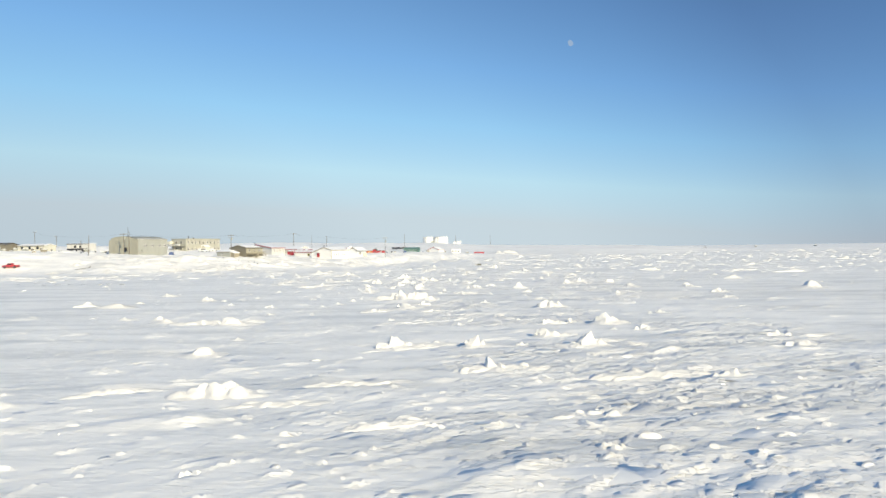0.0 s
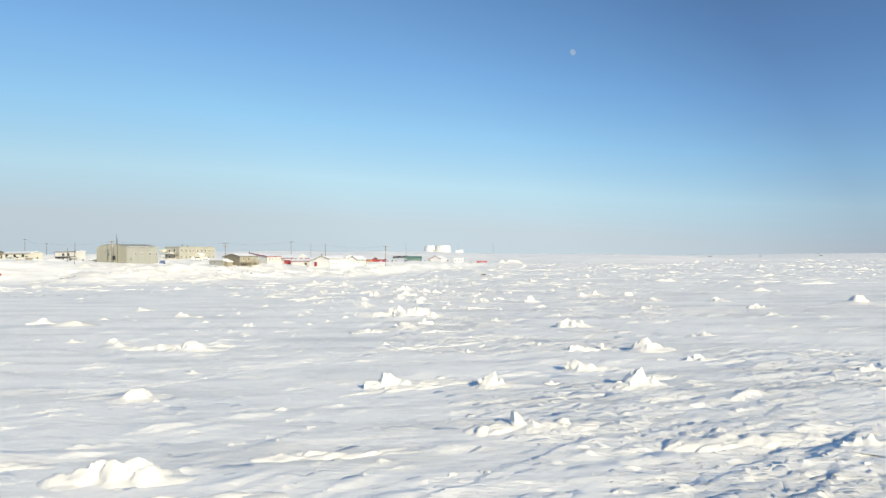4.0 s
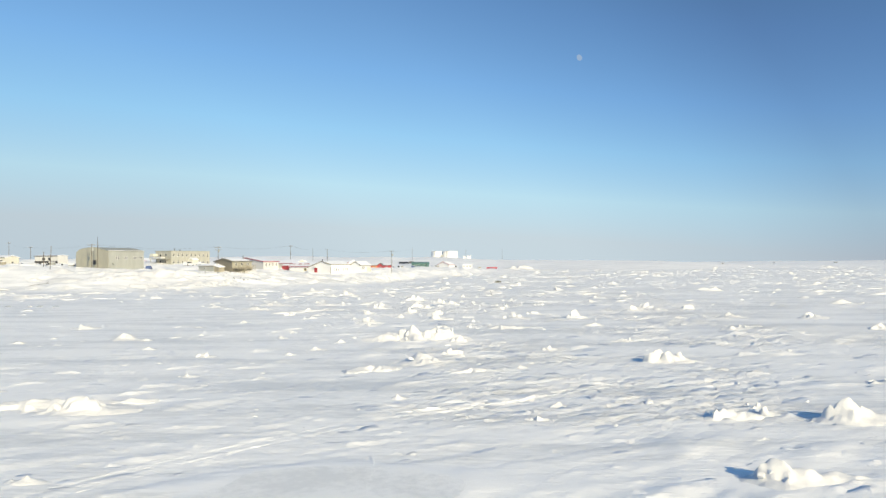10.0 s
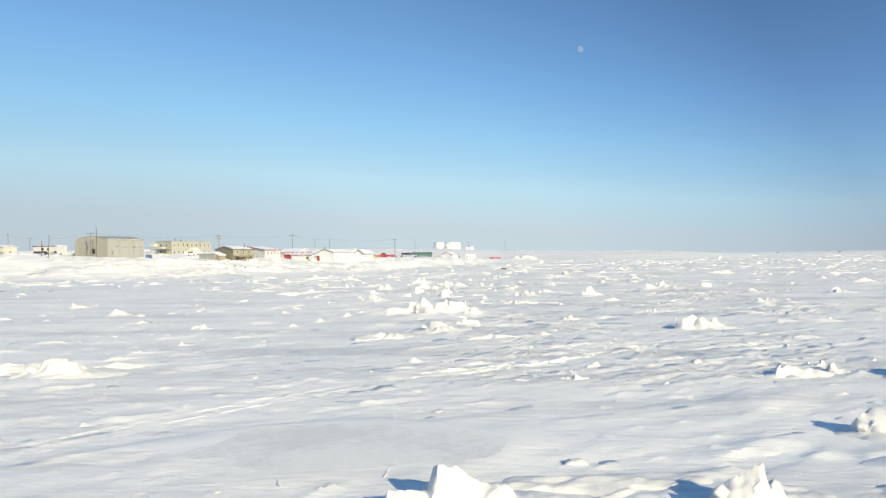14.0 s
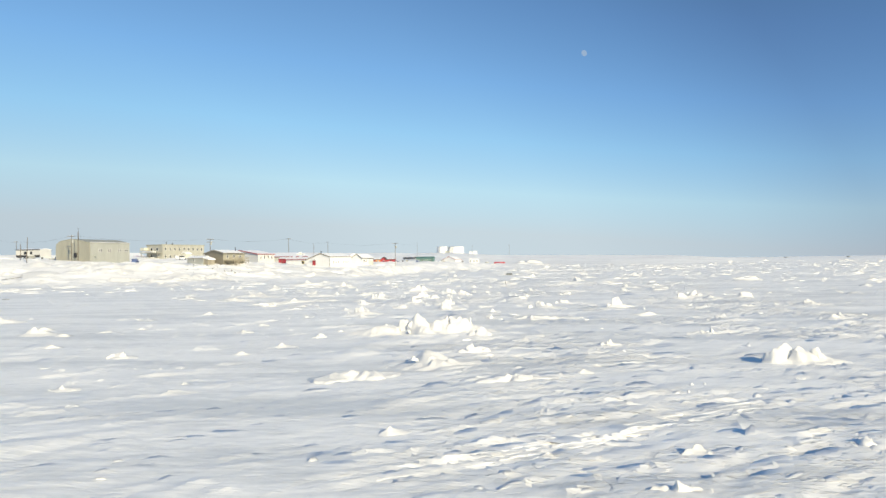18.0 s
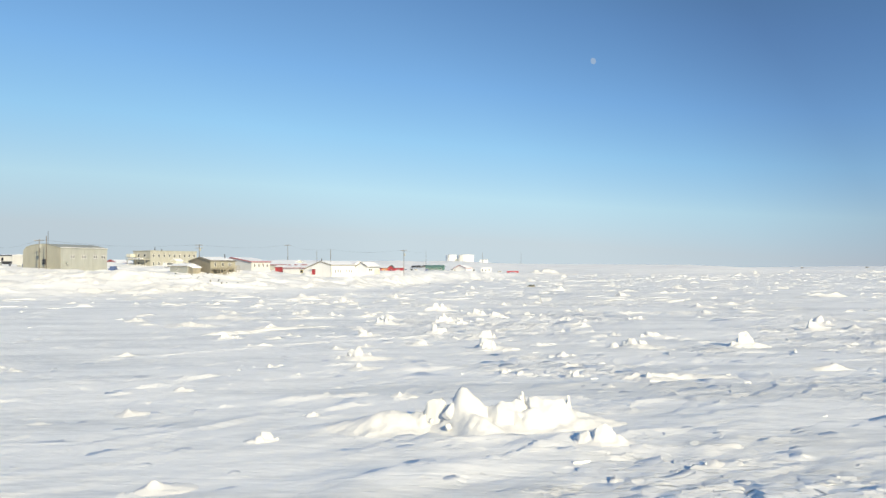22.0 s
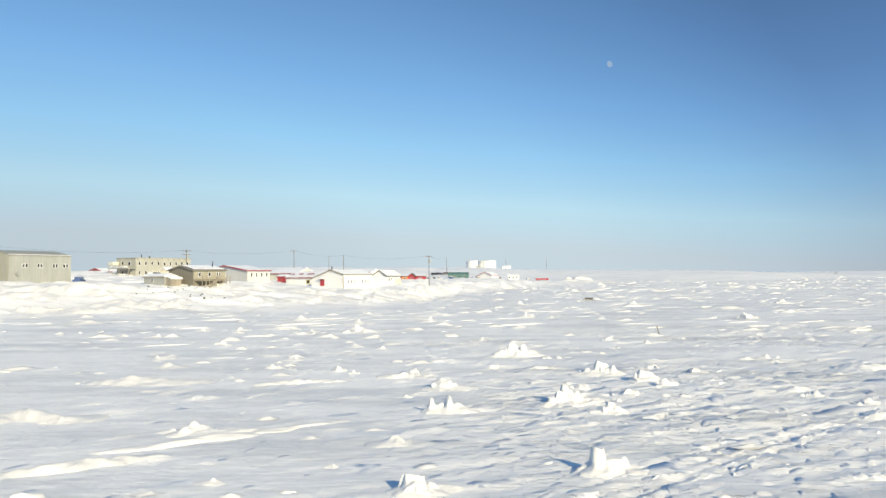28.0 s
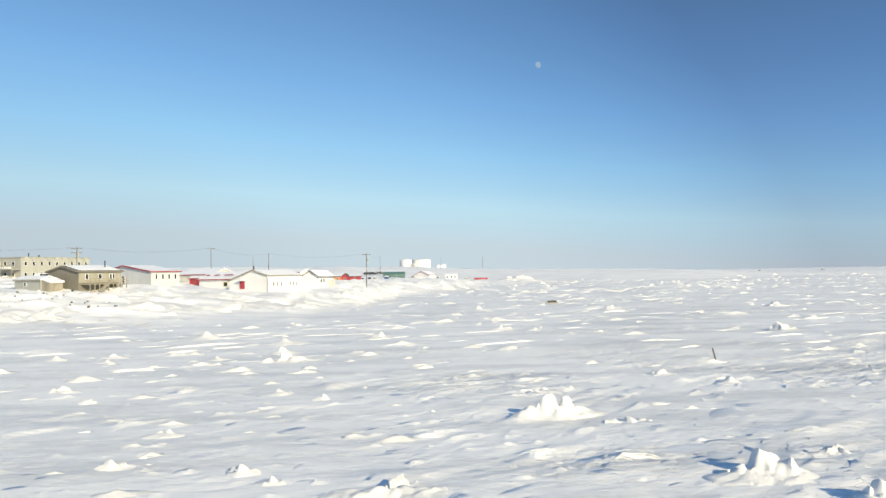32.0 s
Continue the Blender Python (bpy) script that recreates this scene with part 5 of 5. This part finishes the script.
part("body", box(-4.2, 4.2, -1.2, 1.2, 0, 1.5, 0.04), RED_PAINT, container)
for k in range(12):
    part("rib", box(-3.9 + 0.7 * k, -3.8 + 0.7 * k, -1.26, -1.203, 0.15, 1.4), RED_PAINT, container)

# storage tanks on the hill
for tx, ty, r, lab in ((-17.2, 838, 5.6, "white round storage tank on the hill"), (-2.4, 845, 8.6, "large white round storage tank on the hill")):
    base = float(land(np.array([tx]), np.array([ty]))[0])
    tank = thing("storage_tank", tx, ty, 12.6, 0, lab, "storage tank", "tanks on the hill")
    bm = bmesh.new()
    bmesh.ops.create_cone(bm, cap_ends=True, segments=40, radius1=r, radius2=r, depth=10.6)
    bmesh.ops.translate(bm, vec=(0, 0, 2.3), verts=bm.verts[:])
    part("shell", bm, TANK_WHITE, tank)
    bm = bmesh.new()
    bmesh.ops.create_cone(bm, cap_ends=True, segments=40, radius1=r + 0.12, radius2=r * 0.2, depth=0.5)
    bmesh.ops.translate(bm, vec=(0, 0, 7.86), verts=bm.verts[:])
    part("lid", bm, TANK_WHITE, tank)
    for k in range(16):
        t = 2 * math.pi * k / 16
        part("rail_post", beam((r * math.cos(t), r * math.sin(t), 7.6), (r * math.cos(t), r * math.sin(t), 8.4), 0.04, 4), TANK_WHITE, tank)
    lad = bmesh.new()
    for s in (-0.3, 0.3):
        beam((s - r * 0.4, -r * 0.93, -2), (s - r * 0.4, -r * 0.93, 8.2), 0.05, 4, bm=lad)
    part("ladder", lad, DARK_METAL, tank)
pump = gable_house("grey pump shed in front of the tanks", -9.4, 824.0, 0, 4.0, 4.0, 15.0, 15.6, 12.0, GREY_METAL, DARK_ROOF, GREY_METAL, "y", 0.2, "buildings on the hill", "shed")
for k, (hx, hy, w, top) in enumerate(((15.5, 850.0, 3.0, 14.6), (21.0, 852.0, 4.4, 15.0))):
    gable_house("small white building on the hill beyond the tanks", hx, hy, 0, w, 4.0, top, top + 0.5, 12.8, WHITE_PAINT, ROOF_SNOW, WHITE_PAINT, "x", 0.2, "buildings on the hill", "hut")

# far-off buildings west of the hall
bunk = gable_house("flat grey and white bunkhouse on skids", -161.5, 333.0, 10, 10.5, 6.0, 11.7, 12.0, 8.6, PALE_GREY, ROOF_SNOW, DARK_METAL, "x", 0.2)
part("dark_base", box(-10.5, 0, -0.1, -0.004, -0.6, 1.1), DARK_METAL, bunk)
window(bunk, "front", -6.4, 1.9, 1.0, 0.9, DARK_METAL)
window(bunk, "front", -3.8, 1.9, 0.7, 0.9, DARK_METAL)
yellow = gable_house("pale yellow long house with dark windows", -166.5, 306.0, 10, 12.6, 7.0, 10.9, 11.6, 8.5, CREAM_PAINT, ROOF_SNOW, WOOD, "x")
for a in (-10.6, -7.0, -3.2):
    window(yellow, "front", a, 1.5, 0.9, 0.9, DARK_METAL)
brown = gable_house("dark brown house at the west end", -182.5, 306.0, 10, 9.0, 7.0, 11.4, 12.2, 8.4, BROWN_PAINT, DARK_ROOF, WOOD, "x")
window(brown, "front", -3.0, 1.5, 0.9, 0.9, WHITE_PAINT)
redhouse = gable_house("dull red house with a snowy roof behind the hall", -163.0, 414.0, 25, 9.0, 9.0, 9.9, 11.2, 7.6, RED_TRIM, ROOF_SNOW, RED_TRIM)
shack = gable_house("low dark shack beside the red house", -155.5, 420.0, 10, 4.5, 4.0, 9.2, 9.5, 7.6, BROWN_PAINT, DARK_ROOF, BROWN_PAINT, "x", 0.2, "houses of the shore town", "shack")

# far cabins along the low right-hand shore
for k, (fx, fy, w) in enumerate(((427, 1355, 6.5), (425, 1278, 4.4), (399, 1170, 5.5), (447, 1242, 5.1), (600, 1400, 3.9), (714, 1400, 4.8), (287, 1400, 5.8))):
    z = gz(fx, fy)
    gable_house("far-off low dark cabin on the ice edge", fx, fy, 8 * k, w, 4, z + w * 0.3, z + w * 0.42, z - 0.2, BROWN_PAINT, ROOF_SNOW, DARK_ROOF, "x", 0.3, "far cabins", "cabin")


# ---- poles and wires ----
def utility_pole(x, y, top, label, arms=1, lean=0.0, lamp=False):
    z = gz(x, y)
    ob = thing("utility_pole", x, y, z, rng.uniform(-15, 15), label, "utility pole", "poles of the town")
    h = top - z
    part("shaft", beam((0, 0, -0.6), (lean, 0, h), 0.13, 8, 0.09), POLE_WOOD, ob)
    for k in range(arms):
        zz = h - 0.35 - 1.0 * k
        arm = part("crossarm", box(lean - 1.3, lean + 1.3, -0.22, -0.10, zz - 0.07, zz + 0.07), POLE_WOOD, ob)
        for s in (-1.15, -0.4, 0.4, 1.15):
            part("insulator", beam((lean + s, -0.16, zz + 0.07), (lean + s, -0.16, zz + 0.30), 0.05, 6), PALE_GREY, arm)
    if lamp:
        part("transformer", beam((lean + 0.35, -0.1, h - 2.4), (lean + 0.35, -0.1, h - 1.4), 0.28, 10), GREY_METAL, ob)
    return (x, y, top)


p_hall2 = utility_pole(-124.8, 286.5, 15.1, "tall wooden utility pole with crossarm by the hall", 1, 0, True)
p_hall = utility_pole(-122.5, 286.0, 16.0, "slim bare wooden pole by the metal hall", 0)
p_a = utility_pole(-79.0, 388.0, 16.6, "wooden utility pole with crossarm among the houses", 1)
p_b = utility_pole(-65.0, 410.0, 15.2, "plain wooden utility pole among the houses", 0)
p_c = utility_pole(-28.8, 365.8, 13.4, "wooden utility pole with transformer near the red huts", 1, 0, True)
p_d = utility_pole(-96.0, 332.0, 15.0, "wooden utility pole with two crossarms behind the dark house", 2, 0, True)
p_l1 = utility_pole(-143.8, 291.0, 12.6, "bare wooden pole on the snowy bank", 0)
p_l2 = utility_pole(-136.5, 281.9, 14.4, "bare slanting wooden pole on the snowy bank", 0, 0.3)
p_w1 = utility_pole(-234.0, 420.0, 20.2, "far wooden utility pole behind the western houses", 1)
p_w2 = utility_pole(-211.0, 400.0, 17.3, "far wooden utility pole with a short arm", 1)
p_e1 = utility_pole(-93.0, 520.0, 17.5, "far wooden pole beyond the houses", 0)
p_e2 = utility_pole(-36.0, 690.0, 21.0, "far mast on the slope below the tanks", 0)
p_e3 = utility_pole(54.0, 830.0, 22.0, "far thin mast east of the tanks", 0)
p_e4 = utility_pole(14.0, 800.0, 21.0, "far thin pole near the tanks", 0)


def wire(a, b, sag, label):
    bm = bmesh.new()
    a, b = Vector(a) + Vector((0, 0, -0.1)), Vector(b) + Vector((0, 0, -0.1))
    last = a
    for k in range(1, 13):
        s = k / 12
        p = a.lerp(b, s) - Vector((0, 0, sag * 4 * s * (1 - s)))
        beam(last, p, 0.014, 4, bm=bm)
        last = p
    return tagged(mesh_object("power_line", bm, DARK_METAL), label, "power line", "power lines")


for a, b in ((p_hall2, p_d), (p_d, p_a), (p_a, p_b), (p_b, p_c), (p_hall2, p_w2), (p_w2, p_w1), (p_c, p_e2)):
    wire(a, b, 1.2, "thin dark power line between wooden poles")


# ---- vehicles and loose things ----
def pickup(x, y, z, rz, mat, label, van=False):
    ob = thing("pickup_truck" if not van else "van", x, y, z, rz, label, "pickup truck" if not van else "van")
    if van:
        side = [(-2.6, 0.35), (2.6, 0.35), (2.65, 0.95), (1.9, 1.1), (1.3, 1.85), (-2.5, 1.9), (-2.65, 1.0)]
        glass = [(-2.3, 1.15), (1.45, 1.15), (1.05, 1.72), (-2.3, 1.75)]
    else:
        side = [(-2.7, 0.45), (2.7, 0.45), (2.75, 0.95), (1.25, 1.1), (0.7, 1.75), (-0.7, 1.75), (-0.85, 1.1), (-2.7, 1.1)]
        glass = [(-0.62, 1.15), (1.0, 1.15), (0.62, 1.65), (-0.55, 1.65)]
    bm = prism(side, -0.9, 0.9)
    bmesh.ops.bevel(bm, geom=bm.edges[:], offset=0.06, segments=2, affect="EDGES")
    part("body", bm, mat, ob)
    part("side_glass", prism(glass, -0.91, 0.91), GLASS, ob)
    part("windscreen", plank((1.22 if not van else 1.86, 0, 1.16), (0.76 if not van else 1.36, 0, 1.70), 1.5, 0.04), GLASS, ob)
    for wx in (-1.7, 1.7):
        for wy in (-0.86, 0.86):
            wheel = part("wheel", beam((wx, wy - 0.12, 0.38), (wx, wy + 0.12, 0.38), 0.38, 14), RUBBER, ob)
            part("rim", beam((wx, wy - 0.13, 0.38), (wx, wy + 0.13, 0.38), 0.2, 10), CHROME, wheel)
    part("bumper", box(2.66, 2.84, -0.85, 0.85, 0.45, 0.68, 0.04), CHROME, ob)
    for wy in (-0.65, 0.65):
        part("headlight", box(2.62, 2.78, wy - 0.15, wy + 0.15, 0.74, 0.92, 0.02), CHROME, ob)
    return ob


tx, ty = -157.0, 266.0
pickup(tx, ty, gz(tx, ty) - 0.05, 184, RED_PAINT, "red pickup truck parked on snow below the houses")
for x, y, rz, mat, lab, vn in ((-120.0, 366.0, 70, WHITE_PAINT, "white van parked in front of the tan block", True), (-117.2, 373.0, 75, WHITE_PAINT, "white pickup parked in front of the tan block", False), (-114.6, 309.0, 105, BLUE_PAINT, "dark blue vehicle parked by the hall", False)):
    pickup(x, y, gz(x, y) - 0.1, rz, mat, lab, vn)

sled = thing("cargo_sled", 15.6, 317.5, gz(15.6, 317.5), 0, "dark olive cargo sled standing on the sea ice", "sled")
part("box", box(-1.0, 1.0, -0.4, 0.4, 0.22, 0.62, 0.03), OLIVE, sled)
for s in (-0.35, 0.35):
    part("runner", plank((-1.3, s, 0.08), (1.35, s, 0.08), 0.08, 0.14), WOOD, sled)
    part("runner_tip", plank((-1.3, s, 0.08), (-1.65, s, 0.4), 0.08, 0.1), WOOD, sled)
for s in (-0.7, 0.0, 0.7):
    part("crosspiece", box(s - 0.05, s + 0.05, -0.42, 0.42, 0.14, 0.215), WOOD, sled)

stake = thing("marker_stake", 7.0, 209.6, gz(7.0, 209.6), 0, "leaning dark wooden stake stuck in the snow", "stake")
part("shaft", beam((0, 0, -0.3), (-0.3, 0, 1.0), 0.06, 6), POLE_WOOD, stake)

drift = thing("driftwood_pole", -129.0, 262.0, gz(-129.0, 262.0), 20, "bare driftwood pole lying on the snow slope", "driftwood")
part("shaft", beam((-2.4, 0, 0.1), (2.6, 0, 0.75), 0.09, 7, 0.06), POLE_WOOD, drift)
part("branch", beam((2.2, 0, 0.7), (2.6, 0.2, 1.4), 0.05, 6, 0.03), POLE_WOOD, drift)

for k in range(34):
    x, y = -82 + rng.uniform(-4, 16), 283 + rng.uniform(-7, 8)
    rk = thing("rubble_block", x, y, gz(x, y) + 0.02, rng.uniform(0, 180), "dark frozen rubble block poking out of snow", "rubble", "rubble below the dark house")
    s = rng.uniform(0.25, 0.75)
    part("stone", slab_mesh(s, s * 0.8, s * 0.7, 5000 + k), ROCK if k % 3 else DIMMED_HUMMOCK_SNOW, rk)


def barrel(x, y, mat, label):
    ob = thing("oil_drum", x, y, gz(x, y) - 0.05, rng.uniform(0, 360), label, "oil drum", "clutter round the houses")
    part("shell", beam((0, 0, 0), (0, 0, 0.88), 0.29, 14), mat, ob)
    for zz in (0.28, 0.58, 0.86):
        part("hoop", beam((0, 0, zz), (0, 0, zz + 0.03), 0.305, 14), mat, ob)


def crate(x, y, w, h, mat, label):
    ob = thing("crate", x, y, gz(x, y) - 0.05, rng.uniform(-30, 30), label, "crate", "clutter round the houses")
    part("body", box(-w / 2, w / 2, -w * 0.3, w * 0.3, 0, h, 0.03), mat, ob)
    part("snow_cap", box(-w * 0.46, w * 0.46, -w * 0.27, w * 0.27, h + 0.004, h + 0.2, 0.08), ROOF_SNOW, ob)
    for s in (-1, 1):
        part("batten", box(s * w * 0.42 - 0.05, s * w * 0.42 + 0.05, -w * 0.3 - 0.04, -w * 0.3 - 0.003, 0.02, h - 0.02), WOOD, ob)


for k in range(22):
    x = rng.uniform(-185, -138)
    y = 293 + rng.uniform(-8, 14)
    (barrel if k % 3 == 0 else crate)(x, y, *((DARK_METAL, "dark steel drum standing in the snow") if k % 3 == 0 else (rng.uniform(0.8, 2.2), rng.uniform(0.5, 1.2), rng.choice((WOOD, DARK_METAL, GREY_METAL)), "weathered crate with snow on its lid")))
for x, y in ((-36, 470), (-33.5, 478), (-31, 474), (-27, 520), (-24, 540), (-12, 585), (-16, 590), (2, 600), (20, 600), (-63, 345), (-66, 343), (-88, 300), (-89.5, 297)):
    crate(x, y, rng.uniform(1.0, 2.4), rng.uniform(0.7, 1.5), rng.choice((WOOD, DARK_METAL, BLUE_PAINT)), "snow-capped crate standing beside the houses")
for x, y in ((-46.0, 698.0), (-42.0, 700.0), (-37.0, 703.0)):
    pickup(x, y, gz(x, y) - 0.05, rng.uniform(-20, 20), DARK_METAL, "dark vehicle parked on the slope below the tanks", True)
for k in range(9):
    x, y = -104 + 3.4 * k + rng.uniform(-1.2, 1.2), 180 - 0.55 * k + rng.uniform(-1.0, 1.0)
    rk = thing("ice_block", x, y, gz(x, y) - 0.02, rng.uniform(-8, 8), "low dark edge of bare sea ice between drifts", "ice block", "bare ice blocks")
    part("slab", slab_mesh(rng.uniform(0.8, 2.4), 0.5, 0.22, 6000 + k), BARE_ICE, rk)



def bank_blocks(w, d, h):
    out = [(0.0, 0.0, h, 0.6 * w, 0.7 * d, 0, rng.uniform(-0.1, 0.1), 0.9)]
    for k in range(5):
        out.append((rng.uniform(-0.4, 0.4) * w, rng.uniform(-0.2, 0.2) * d, h * rng.uniform(0.4, 0.95), w * rng.uniform(0.12, 0.3), d * rng.uniform(0.2, 0.4), rng.uniform(-40, 40), rng.uniform(-0.2, 0.2), rng.uniform(0.2, 0.9)))
    return out


def snow_pile(x, y, w, d, h, label):
    global _count
    _count += 1
    ob = new("snow_mound", heap_mesh(w, d, bank_blocks(w, d, h), 700 + _count, x, y, 0, False))
    ob.matrix_world = pose(x, y, gz(x, y))
    return tagged(ob, label, "snow mound", "ploughed snow piles")


snow_pile(54.0, 600.0, 22, 12, 3.6, "large ploughed snow pile on the shore")
for x, y, w, h in ((-108, 279, 12, 1.0), (-98, 279, 16, 1.35), (-92, 282, 10, 1.0), (-104, 273, 12, 0.9), (-116, 277, 9, 0.8), (-66, 300, 10, 0.8), (-131, 279, 10, 0.7), (-58, 306, 12, 0.6), (-72, 288, 9, 0.8), (-30, 324, 12, 0.4), (-24, 345, 14, 0.4), (-45, 300, 14, 0.4), (-84, 270, 12, 0.8), (-62, 288, 14, 0.6), (-125, 268, 14, 0.6), (-36, 312, 10, 0.35)):
    snow_pile(x, y, w, w * 0.55, h, "bank of ploughed snow along the shore")

for k in range(30):
    x = rng.uniform(-135, -25)
    y = float(np.interp(x, SHORE_X, SHORE_Y)) + rng.uniform(-4, 22)
    w = rng.uniform(3, 8)
    snow_pile(x, y, w, w * 0.6, rng.uniform(0.35, 0.95), "bumpy heap of drifted snow on the shore slope")

# ---- day moon ----
# emission draws the sunlit face; the squashed sphere leaves out the unlit edge
MOON, _nt, _b = material("moon")
_nt.nodes.remove(_b)
em = _nt.nodes.new("ShaderNodeEmission")
em.inputs["Color"].default_value, em.inputs["Strength"].default_value = (0.42, 0.62, 0.98, 1), 0.64
_nt.links.new(em.outputs[0], _nt.nodes["Material Output"].inputs[0])
maz, mel, far = radians(10.33), radians(15.51), 4650.0
centre = Vector((-6 + far * math.sin(maz) * math.cos(mel), 75 + far * math.cos(maz) * math.cos(mel), 6.5 + far * math.sin(mel)))
bm = bmesh.new()
bmesh.ops.create_uvsphere(bm, u_segments=24, v_segments=16, radius=19)
bmesh.ops.scale(bm, vec=(0.80, 1.0, 1.0), verts=bm.verts[:])
moon = mesh_object("moon", bm, MOON, None, "", True)
moon.matrix_world = Matrix.Translation(centre) @ pose(0, 0, 0, 0, -30, 0)
tagged(moon, "pale gibbous day moon in a clear sky", "moon", kind="structure")
